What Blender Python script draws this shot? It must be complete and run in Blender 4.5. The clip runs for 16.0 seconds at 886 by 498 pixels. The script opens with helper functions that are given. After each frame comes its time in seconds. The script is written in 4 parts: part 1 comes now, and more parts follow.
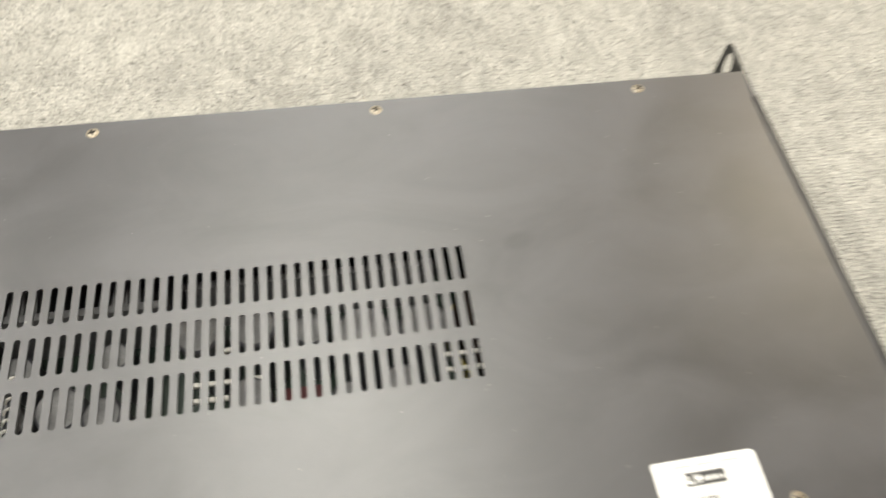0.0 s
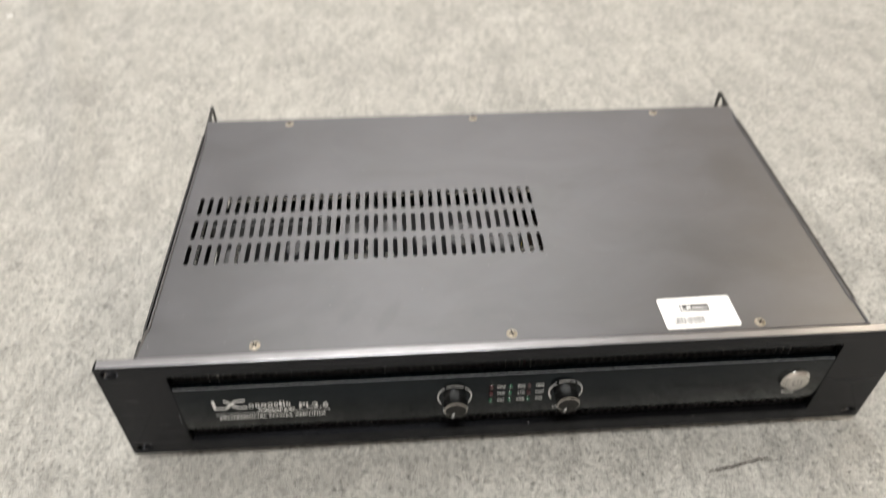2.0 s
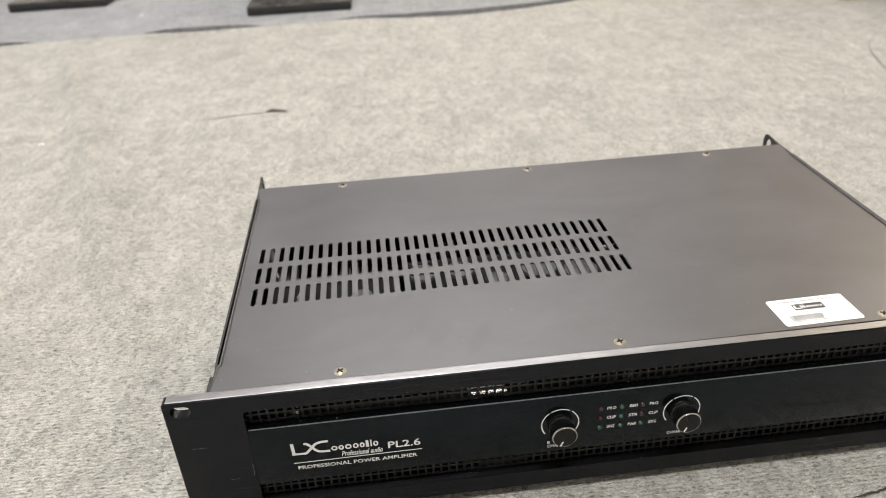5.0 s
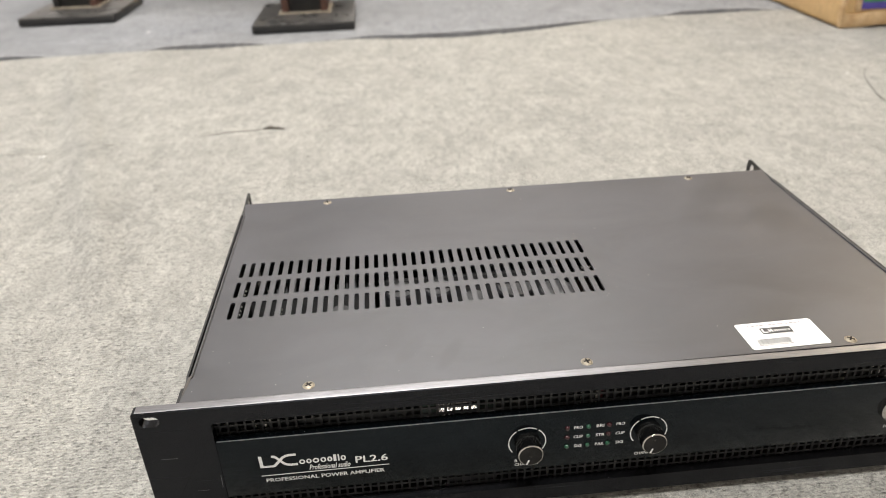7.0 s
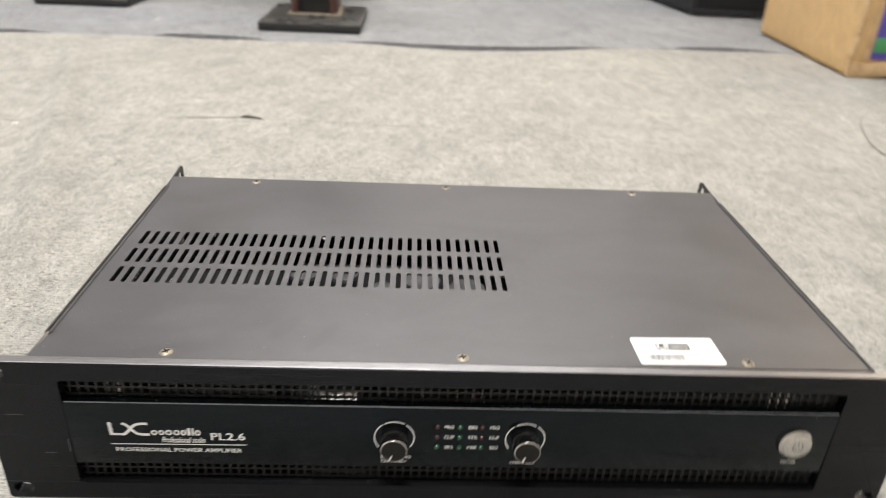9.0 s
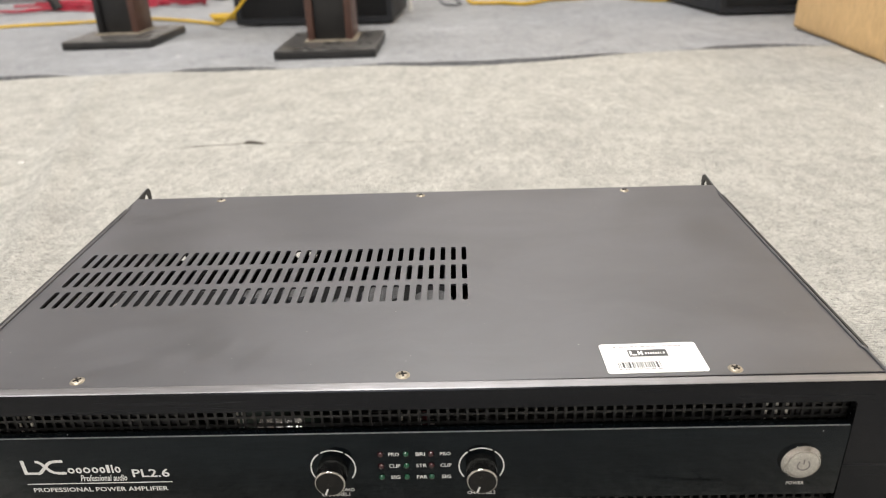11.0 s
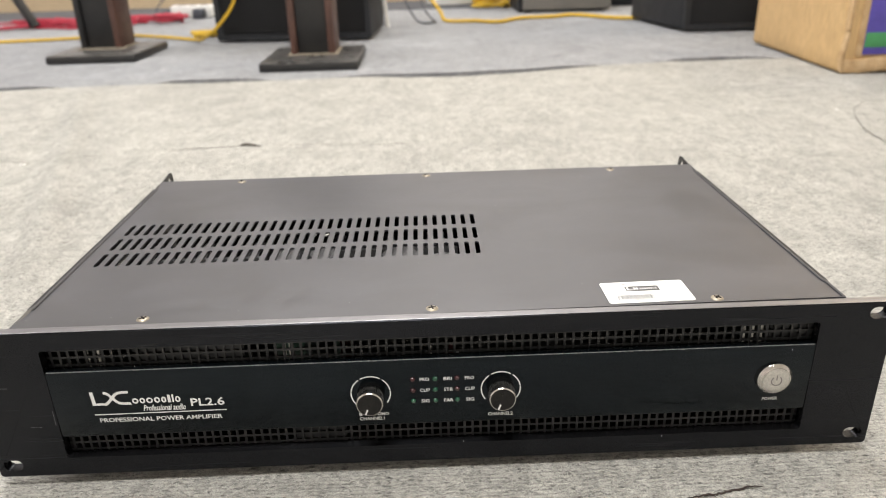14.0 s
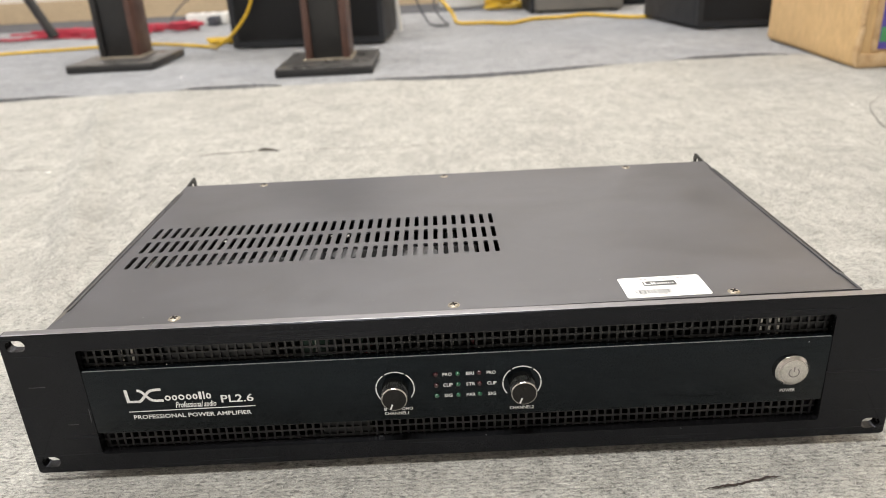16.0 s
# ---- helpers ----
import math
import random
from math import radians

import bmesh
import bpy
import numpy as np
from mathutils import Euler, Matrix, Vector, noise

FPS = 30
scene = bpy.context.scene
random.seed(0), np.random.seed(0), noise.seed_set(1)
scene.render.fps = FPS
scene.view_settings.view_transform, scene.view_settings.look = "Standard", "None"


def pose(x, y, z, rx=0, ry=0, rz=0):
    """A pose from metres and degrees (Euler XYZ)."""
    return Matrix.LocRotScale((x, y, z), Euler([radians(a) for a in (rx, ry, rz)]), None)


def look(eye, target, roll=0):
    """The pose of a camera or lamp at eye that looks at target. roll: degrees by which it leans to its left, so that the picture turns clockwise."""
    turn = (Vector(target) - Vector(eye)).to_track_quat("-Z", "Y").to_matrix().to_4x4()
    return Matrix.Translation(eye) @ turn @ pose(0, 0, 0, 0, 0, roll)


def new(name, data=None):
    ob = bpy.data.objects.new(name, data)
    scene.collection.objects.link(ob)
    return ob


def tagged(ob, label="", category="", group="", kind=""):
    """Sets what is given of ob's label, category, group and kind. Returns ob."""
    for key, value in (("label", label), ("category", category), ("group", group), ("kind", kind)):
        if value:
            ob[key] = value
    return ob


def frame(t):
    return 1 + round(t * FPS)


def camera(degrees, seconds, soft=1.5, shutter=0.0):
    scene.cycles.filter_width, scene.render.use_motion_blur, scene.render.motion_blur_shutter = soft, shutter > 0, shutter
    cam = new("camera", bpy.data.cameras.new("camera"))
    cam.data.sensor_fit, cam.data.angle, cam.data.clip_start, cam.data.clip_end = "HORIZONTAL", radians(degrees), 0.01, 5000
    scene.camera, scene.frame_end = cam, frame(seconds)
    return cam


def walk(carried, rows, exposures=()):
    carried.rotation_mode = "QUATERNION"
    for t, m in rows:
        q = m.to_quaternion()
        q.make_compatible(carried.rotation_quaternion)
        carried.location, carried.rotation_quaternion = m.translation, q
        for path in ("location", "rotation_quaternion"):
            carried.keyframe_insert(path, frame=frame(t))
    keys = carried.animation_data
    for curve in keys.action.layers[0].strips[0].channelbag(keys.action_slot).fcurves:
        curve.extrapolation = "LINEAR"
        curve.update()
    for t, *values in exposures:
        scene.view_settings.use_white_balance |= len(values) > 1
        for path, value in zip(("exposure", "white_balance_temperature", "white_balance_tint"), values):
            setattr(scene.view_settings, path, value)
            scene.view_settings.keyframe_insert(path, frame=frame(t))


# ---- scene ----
cam = camera(62.6, 16.0, 0.95, 0.5)
cam.data.dof.use_dof, cam.data.dof.focus_distance, cam.data.dof.aperture_fstop = True, 0.40, 11.0
PATH = [
    (0, (-0.0185, -0.0333, 0.3974), (0.2112, 0.9926, -1.3034), 4.81),
    (0.2, (-0.0067, -0.0608, 0.4201), (0.2604, 1.016, -1.2437), 5.49),
    (0.3, (-0.0046, -0.0756, 0.4247), (0.254, 1.0317, -1.2188), 4.68),
    (0.5, (-0.0059, -0.1081, 0.4264), (0.2361, 1.0361, -1.1961), 3.57),
    (0.8, (-0.0144, -0.145, 0.4248), (0.2362, 1.0262, -1.1776), 4.12),
    (1, (-0.0216, -0.1617, 0.4229), (0.2345, 1.0194, -1.1714), 4.21),
    (1.3, (-0.0406, -0.1998, 0.4162), (0.2029, 1.0282, -1.1432), 4.85),
    (1.5, (-0.0555, -0.2249, 0.4172), (0.1402, 1.0371, -1.1226), 3.48),
    (1.8, (-0.0616, -0.2575, 0.4202), (0.0389, 1.0865, -1.0564), 1.6),
    (2, (-0.0616, -0.2657, 0.4258), (0.0436, 1.1901, -0.9417), 0.52),
    (2.3, (-0.0638, -0.2718, 0.4187), (0.0718, 1.2848, -0.8306), 0.6),
    (2.5, (-0.0747, -0.2776, 0.4073), (0.1019, 1.338, -0.7592), 1.12),
    (2.8, (-0.0894, -0.2795, 0.3684), (0.132, 1.3549, -0.7626), 0.59),
    (3, (-0.1022, -0.2854, 0.3544), (0.1208, 1.3708, -0.7449), -0.4),
    (3.2, (-0.1205, -0.2906, 0.3434), (0.0927, 1.4034, -0.6966), -0.79),
    (3.5, (-0.1299, -0.2938, 0.3385), (0.0527, 1.4258, -0.6661), -2.24),
    (4, (-0.1289, -0.2896, 0.3396), (0.0235, 1.4273, -0.6754), -3.32),
    (6.5, (-0.105, -0.2982, 0.3407), (0.0458, 1.4416, -0.6351), -1.77),
    (7, (-0.1015, -0.2996, 0.3419), (0.0374, 1.4487, -0.6197), -1.99),
    (7.5, (-0.0962, -0.3006, 0.3408), (0.0409, 1.452, -0.613), -1.53),
    (8, (-0.0896, -0.306, 0.3361), (0.0392, 1.4485, -0.6139), -1.36),
    (8.5, (-0.0715, -0.3077, 0.3266), (0.0743, 1.4474, -0.6201), 0.28),
    (8.8, (-0.0526, -0.3068, 0.3153), (0.0839, 1.4644, -0.6018), 2.12),
    (9, (-0.0297, -0.2979, 0.3142), (0.0659, 1.483, -0.5912), 2.94),
    (9.2, (-0.0136, -0.2849, 0.2989), (0.0058, 1.5126, -0.577), 5.38),
    (11.3, (0.028, -0.2659, 0.283), (-0.0235, 1.5476, -0.5595), -2.45),
    (11.5, (0.0261, -0.2665, 0.2803), (-0.015, 1.545, -0.5663), -2.14),
    (12, (0.024, -0.2707, 0.2785), (-0.0148, 1.5359, -0.5782), -1.52),
    (12.3, (0.0164, -0.2798, 0.2698), (0.0028, 1.5276, -0.5852), -0.31),
    (12.5, (0.0186, -0.2809, 0.2579), (0.0022, 1.5135, -0.6242), -0.38),
    (13, (0.0173, -0.2955, 0.2622), (0.0287, 1.4899, -0.64), -0.6),
    (13.2, (0.0116, -0.3052, 0.2691), (0.0454, 1.495, -0.6006), -1.81),
    (13.5, (0.0059, -0.3227, 0.263), (0.0385, 1.485, -0.5935), -1.82),
    (13.6, (0.0039, -0.3238, 0.2631), (0.0393, 1.4869, -0.5863), -1.51),
    (14, (0, -0.3275, 0.2735), (0.0356, 1.5093, -0.5166), -1.59),
    (14.5, (-0.0065, -0.337, 0.2759), (0.0078, 1.5047, -0.503), -1.52),
    (15, (-0.0059, -0.3377, 0.2738), (-0.0037, 1.5075, -0.4985), -1.87),
    (15.5, (-0.0032, -0.3351, 0.2748), (0.0021, 1.5035, -0.5119), -2.62),
    (16, (-0.0035, -0.3373, 0.2755), (-0.008, 1.5033, -0.508), -2.85),
]
walk(cam, [(t, look(eye, target, roll)) for t, eye, target, roll in PATH],
     [(0, -0.15, 6850, 6), (0.3, -0.28, 6580, 9), (0.8, -0.27, 6500, 10), (1.5, -0.20, 6500, 10), (2.0, -0.34, 6500, 10), (2.5, -0.39, 6500, 10), (3.0, -0.35, 6500, 10), (4.0, -0.38, 6500, 10), (7.0, -0.38, 6500, 10), (8.0, -0.32, 6500, 10),
      (9.0, -0.30, 6500, 10), (11.5, -0.22, 6500, 10), (12.5, -0.10, 6500, 10), (14.5, -0.18, 6500, 10), (16, -0.20, 6500, 10)])


# ---- light ----
world = bpy.data.worlds.new("room_air")
scene.world = world
world.use_nodes = True
world.node_tree.nodes["Background"].inputs[0].default_value = (0.9, 0.95, 1.0, 1)
world.node_tree.nodes["Background"].inputs[1].default_value = 0.05


# Unseen area lamps near the ceiling that stand in for the room's light.
def stand_in_lamp(x, y, z, sx, sy, watts, colour):
    data = bpy.data.lights.new("stand_in_lamp", "AREA")
    data.shape, data.size, data.size_y = "RECTANGLE", sx, sy
    data.energy, data.color = watts, colour
    ob = new("stand_in_lamp", data)
    ob.location = (x, y, z)
    return ob


stand_in_lamp(-2.3, 1.3, 2.78, 0.6, 1.2, 50, (0.99, 0.975, 0.975))
stand_in_lamp(0.25, 2.82, 2.78, 2.2, 0.4, 44, (1.0, 0.985, 0.97))
stand_in_lamp(-0.24, 1.05, 2.78, 0.9, 1.2, 52, (1.0, 0.985, 0.95))
stand_in_lamp(2.85, 2.2, 2.78, 0.6, 1.2, 64, (1.0, 0.86, 0.66))
# Added fill for the carpet before the amplifier; no known source.
stand_in_lamp(-0.3, -0.7, 2.78, 1.2, 0.6, 96, (1.0, 0.985, 0.95))


# ---- materials ----
def inp(node, name, value):
    node.inputs[name].default_value = value


class Nodes:
    """A small builder for one principled material."""

    def __init__(self, name, rough=0.5, metal=0.0, spec=0.5):
        self.m = bpy.data.materials.new(name)
        self.m.use_nodes = True
        self.t = self.m.node_tree
        self.b = self.t.nodes["Principled BSDF"]
        inp(self.b, "Roughness", rough)
        inp(self.b, "Metallic", metal)
        inp(self.b, "Specular IOR Level", spec)
        self.co = self.t.nodes.new("ShaderNodeTexCoord").outputs["Object"]

    def scaled(self, s):
        n = self.t.nodes.new("ShaderNodeMapping")
        inp(n, "Scale", s)
        self.t.links.new(self.co, n.inputs["Vector"])
        return n.outputs[0]

    def noise(self, scale, detail=3.0, stretch=(1, 1, 1), rough=0.55, distort=0.0):
        n = self.t.nodes.new("ShaderNodeTexNoise")
        inp(n, "Scale", scale)
        inp(n, "Detail", detail)
        inp(n, "Roughness", rough)
        inp(n, "Distortion", distort)
        self.t.links.new(self.scaled(stretch), n.inputs["Vector"])
        return n.outputs["Fac"]

    def ramp(self, fac, stops):
        n = self.t.nodes.new("ShaderNodeValToRGB")
        e = n.color_ramp.elements
        while len(e) < len(stops):
            e.new(0.5)
        for k, (p, c) in enumerate(stops):
            e[k].position = p
            e[k].color = (*c, 1) if not isinstance(c, (int, float)) else (c, c, c, 1)
        self.t.links.new(fac, n.inputs[0])
        return n.outputs[0]

    def mix(self, a, b, fac, kind="MIX"):
        n = self.t.nodes.new("ShaderNodeMix")
        n.data_type, n.blend_type = "RGBA", kind
        for sock, v in ((n.inputs[0], fac), (n.inputs[6], a), (n.inputs[7], b)):
            if isinstance(v, (int, float)):
                sock.default_value = v
            elif isinstance(v, tuple):
                sock.default_value = (*v, 1)
            else:
                self.t.links.new(v, sock)
        return n.outputs[2]

    def to(self, sock, value):
        self.t.links.new(value, self.b.inputs[sock])
        return self

    def bump(self, heights, distance=0.001, strength=0.5):
        last = None
        for h in heights:
            n = self.t.nodes.new("ShaderNodeBump")
            inp(n, "Strength", strength)
            inp(n, "Distance", distance)
            self.t.links.new(h, n.inputs["Height"])
            if last:
                self.t.links.new(last, n.inputs["Normal"])
            last = n.outputs[0]
        self.t.links.new(last, self.b.inputs["Normal"])
        return self


def surface(name, a, b, rough=0.5, rvar=0.08, metal=0.0, scale=40, fine=400, stretch=(1, 1, 1), distance=0.0002, spec=0.5):
    """Two tones in broad patches, a fine grain over them, and relief of the same grain."""
    n = Nodes(name, rough, metal, spec)
    broad, grain = n.noise(scale, 4), n.noise(fine, 2, stretch)
    col = n.mix(a, b, n.ramp(broad, [(0.3, 0.0), (0.7, 1.0)]))
    col = n.mix(col, n.ramp(grain, [(0.2, 0.75), (0.8, 1.2)]), 1.0, "MULTIPLY")
    n.to("Base Color", col)
    n.to("Roughness", n.ramp(broad, [(0.25, max(rough - rvar, 0.02)), (0.75, min(rough + rvar, 1.0))]))
    n.bump([grain], distance, 0.4)
    return n.m


def carpet_material(name, light, dark, speck):
    n = Nodes(name, 0.95, 0.0, 0.15)
    wide = n.noise(9, 4, (1, 1, 1), 0.6)
    patch = n.noise(26, 4, (1, 0.55, 1), 0.6, 0.4)
    lump = n.noise(95, 4, (1, 0.5, 1), 0.62, 0.5)
    tuft = n.noise(430, 4, (0.55, 1.15, 1), 0.7, 0.8)
    fibre = n.noise(1600, 2, (1, 0.8, 1), 0.6, 0.3)
    rows = n.t.nodes.new("ShaderNodeTexWave")
    rows.bands_direction = "Y"
    for key, value in (("Scale", 110.0), ("Distortion", 2.2), ("Detail", 3.0), ("Detail Scale", 4.0)):
        inp(rows, key, value)
    n.t.links.new(n.co, rows.inputs["Vector"])
    rows = rows.outputs["Fac"]
    punch = n.t.nodes.new("ShaderNodeTexVoronoi")
    for key, value in (("Scale", 270.0), ("Randomness", 0.75)):
        inp(punch, key, value)
    lie = n.t.nodes.new("ShaderNodeMapping")
    inp(lie, "Scale", (0.62, 1.25, 1.0))
    n.t.links.new(n.co, lie.inputs["Vector"])
    n.t.links.new(lie.outputs[0], punch.inputs["Vector"])
    dimple = n.ramp(punch.outputs["Distance"], [(0.10, 0.0), (0.42, 1.0)])
    col = n.mix(dark, light, n.ramp(lump, [(0.38, 0.0), (0.60, 1.0)]))
    col = n.mix(col, n.ramp(wide, [(0.32, 0.89), (0.68, 1.07)]), 1.0, "MULTIPLY")
    col = n.mix(col, n.ramp(patch, [(0.32, 0.89), (0.68, 1.09)]), 1.0, "MULTIPLY")
    col = n.mix(col, n.ramp(tuft, [(0.33, 0.38), (0.46, 0.95), (0.64, 1.20)]), 1.0, "MULTIPLY")
    col = n.mix(col, n.ramp(rows, [(0.0, 0.87), (0.6, 1.04)]), 1.0, "MULTIPLY")
    # Dimple centres darkened: the shade of the hollows is put into the colour.
    col = n.mix(col, n.ramp(dimple, [(0.0, 0.70), (0.7, 1.04)]), 1.0, "MULTIPLY")
    col = n.mix(col, n.ramp(fibre, [(0.30, 0.62), (0.50, 1.0), (0.7, 1.18)]), 1.0, "MULTIPLY")
    col = n.mix(col, speck, n.ramp(n.noise(520, 1), [(0.70, 0.0), (0.75, 0.8)]))
    n.to("Base Color", col)
    n.bump([lump, fibre, dimple], 0.0014, 0.7)
    pile = n.t.nodes.new("ShaderNodeBump")
    inp(pile, "Strength", 0.9)
    inp(pile, "Distance", 0.0028)
    n.t.links.new(tuft, pile.inputs["Height"])
    n.t.links.new(n.b.inputs["Normal"].links[0].from_socket, pile.inputs["Normal"])
    n.t.links.new(pile.outputs[0], n.b.inputs["Normal"])
    inp(n.b, "Sheen Weight", 0.15)
    inp(n.b, "Sheen Roughness", 0.6)
    return n.m


def satin_black(name, tone, rough, brushed=None, spec=0.5, streaky=0.1, stains=()):
    """Black painted or anodised metal with handling marks and a few dust grains. stains: wiped spots as x, y, z, length, width, turn."""
    n = Nodes(name, rough, 0.0, spec)
    smear = n.noise(22, 5, (0.6, 1.0, 1), 0.6, 0.8)
    grain = n.noise(1500, 2) if brushed is None else n.noise(900, 4, brushed, 0.75)
    dust = n.ramp(n.noise(700, 0), [(0.90, 0.0), (0.905, 0.7)])
    col = n.mix(tuple(0.6 * c for c in tone), tuple(1.12 * c for c in tone), n.ramp(smear, [(0.3, 0.0), (0.65, 1.0)]))
    if brushed is not None:
        streak = n.noise(260, 3, (0.02, 1.0, 1.0), 0.7)
        col = n.mix(col, n.ramp(streak, [(0.25, 0.3), (0.75, 1.9)]), 1.0, "MULTIPLY")
        inp(n.b, "Anisotropic", 0.85 if rough > 0.2 else 0.15)
        n.to("Specular IOR Level", n.ramp(n.noise(700, 4, (0.10, 1.0, 1.0), 0.75), [(0.3, spec * (1 - streaky)), (0.7, spec * (1 + streaky))]))
        inp(n.b, "Specular Tint", (0.82, 0.87, 1.0, 1) if rough > 0.2 else (0.76, 0.88, 1.0, 1))
        around = n.t.nodes.new("ShaderNodeTangent")
        around.direction_type, around.axis = "RADIAL", "X"
        n.t.links.new(around.outputs[0], n.b.inputs["Tangent"])
        n.to("Roughness", n.ramp(streak, [(0.25, rough - 0.2 * streaky), (0.75, rough + 0.2 * streaky)]))
    else:
        col = n.mix(col, (0.28, 0.28, 0.27), dust)
        wipe = n.noise(24, 4, (0.6, 1.0, 1.0), 0.65, 1.2)
        both = n.mix(smear, wipe, 0.45)
        for spot in stains:
            lie = n.t.nodes.new("ShaderNodeMapping")
            lie.vector_type = "TEXTURE"
            inp(lie, "Location", (spot[0], spot[1], spot[2]))
            inp(lie, "Rotation", (0, 0, radians(spot[5])))
            inp(lie, "Scale", (spot[3], spot[4], 0.02))
            n.t.links.new(n.co, lie.inputs["Vector"])
            ball = n.t.nodes.new("ShaderNodeTexGradient")
            ball.gradient_type = "SPHERICAL"
            n.t.links.new(lie.outputs[0], ball.inputs["Vector"])
            mark = n.mix((0, 0, 0), n.ramp(wipe, [(0.3, 0.45), (0.6, 1.0)]), n.ramp(ball.outputs["Fac"], [(0.0, 0.0), (0.5, 1.0)]))
            col = n.mix(col, tuple(0.55 * c for c in tone), mark)
            both = n.mix(both, (0.30, 0.30, 0.30), mark)
        n.to("Roughness", n.ramp(both, [(0.30, rough - 0.04), (0.5, rough), (0.70, rough + 0.045)]))
    n.to("Base Color", col)
    n.bump([grain], 0.00006 if brushed is None else 0.00002, 0.5)
    return n.m


M = {}
M["carpet"] = carpet_material("grey_carpet", (0.512, 0.498, 0.458), (0.413, 0.401, 0.368), (0.15, 0.14, 0.13))
M["carpet_far"] = carpet_material("blue_grey_carpet", (0.384, 0.390, 0.406), (0.316, 0.323, 0.340), (0.12, 0.12, 0.13))
M["underlay"] = surface("dark_underlay", (0.04, 0.037, 0.034), (0.06, 0.056, 0.05), 0.95, 0.03)
GREASE = ((-0.073, 0.030, 0.0937, 0.019, 0.0055, 62), (-0.095, 0.037, 0.0937, 0.017, 0.0065, 60), (0.060, 0.150, 0.0937, 0.010, 0.006, 20), (0.185, 0.165, 0.0937, 0.032, 0.020, 70))
M["cover"] = satin_black("black_powder_coat", (0.0390, 0.0388, 0.0450), 0.38, None, 1.0, 0.1, GREASE)
M["plate"] = satin_black("black_anodised_plate", (0.0035, 0.0034, 0.0038), 0.27, (0.008, 1.0, 1.0), 0.31, 0.04)
M["panel"] = satin_black("black_brushed_panel", (0.0022, 0.0034, 0.0043), 0.09, (0.008, 1.0, 1.0), 0.265, 0.18)
M["plate_edge"] = surface("satin_plate_edge", (0.29, 0.285, 0.295), (0.23, 0.226, 0.234), 0.33, 0.05, 0.9, 30, 1400, (0.03, 1, 1), 0.00004)
M["grille"] = satin_black("black_perforated_steel", (0.015, 0.015, 0.016), 0.45)
M["chassis"] = satin_black("black_chassis_steel", (0.014, 0.014, 0.014), 0.5)
M["rubber"] = surface("black_rubber", (0.012, 0.012, 0.012), (0.02, 0.02, 0.02), 0.8)
M["nickel"] = surface("nickel_screw", (0.38, 0.34, 0.275), (0.27, 0.24, 0.195), 0.42, 0.06, 1.0, 300, 2500)
M["steel"] = surface("brushed_steel", (0.68, 0.66, 0.62), (0.60, 0.58, 0.55), 0.36, 0.05, 1.0, 200, 1800)
M["chrome"] = surface("bright_chrome", (0.70, 0.67, 0.63), (0.64, 0.61, 0.58), 0.06, 0.02, 1.0, 200, 1800)
M["recess"] = surface("recess_shade", (0.012, 0.011, 0.010), (0.02, 0.018, 0.016), 0.9, spec=0.2)
M["ink"] = surface("white_print", (0.80, 0.80, 0.79), (0.72, 0.72, 0.71), 0.6, 0.05, 0.0, 300, 2500)
M["paper"] = surface("white_label_paper", (0.84, 0.84, 0.83), (0.78, 0.78, 0.77), 0.45, 0.05, 0.0, 60, 1800)
M["black_ink"] = surface("black_label_ink", (0.02, 0.02, 0.022), (0.05, 0.05, 0.05), 0.5, 0.05, 0.0, 300, 2000)
M["grey_ink"] = surface("grey_label_ink", (0.20, 0.18, 0.18), (0.30, 0.28, 0.28), 0.5, 0.05, 0.0, 300, 2000)
M["knob"] = satin_black("black_knob_metal", (0.005, 0.005, 0.005), 0.14, None, 0.65)
M["knob_face"] = surface("dark_spun_metal", (0.034, 0.033, 0.032), (0.026, 0.025, 0.025), 0.30, 0.05, 0.9, 300, 1500)
for key, col in (("led_red", (0.042, 0.003, 0.006)), ("led_green", (0.012, 0.085, 0.042))):
    M[key] = surface(key, col, tuple(0.6 * c for c in col), 0.08, 0.02, 0.0, 500, 2500)
    inp(M[key].node_tree.nodes["Principled BSDF"], "Coat Weight", 0.7)
    inp(M[key].node_tree.nodes["Principled BSDF"], "Coat Roughness", 0.05)
M["circuit"] = surface("dark_green_circuit_board", (0.008, 0.022, 0.014), (0.014, 0.03, 0.018), 0.4, 0.1, 0.0, 120, 900)
M["alu"] = surface("bare_aluminium", (0.55, 0.56, 0.57), (0.42, 0.43, 0.44), 0.38, 0.08, 0.85, 90, 900)
M["sleeve"] = surface("capacitor_sleeve", (0.05, 0.052, 0.06), (0.09, 0.09, 0.10), 0.35, 0.05, 0.0, 100, 900)
M["ceramic"] = surface("white_ceramic", (0.75, 0.73, 0.68), (0.62, 0.60, 0.56), 0.5, 0.05, 0.0, 150, 900)
M["yellow_tape"] = surface("yellow_tape", (0.55, 0.45, 0.04), (0.40, 0.32, 0.03), 0.4, 0.05, 0.0, 150, 900)
M["dull_top"] = surface("dull_grey_can_top", (0.20, 0.20, 0.205), (0.14, 0.14, 0.145), 0.5, 0.08, 0.0, 150, 900)
M["copper"] = surface("lacquered_copper", (0.03, 0.018, 0.012), (0.02, 0.014, 0.010), 0.35, 0.05, 0.6, 150, 1500, (1, 0.1, 1))
M["red_plastic"] = surface("red_plastic", (0.09, 0.012, 0.015), (0.06, 0.010, 0.012), 0.45)
M["wood_black"] = surface("black_lacquered_wood", (0.012, 0.012, 0.013), (0.022, 0.021, 0.021), 0.42, 0.1, 0.0, 30, 300)
M["wood_brown"] = surface("reddish_brown_wood", (0.120, 0.060, 0.046), (0.078, 0.040, 0.031), 0.45, 0.1, 0.0, 25, 160, (1, 1, 0.08))
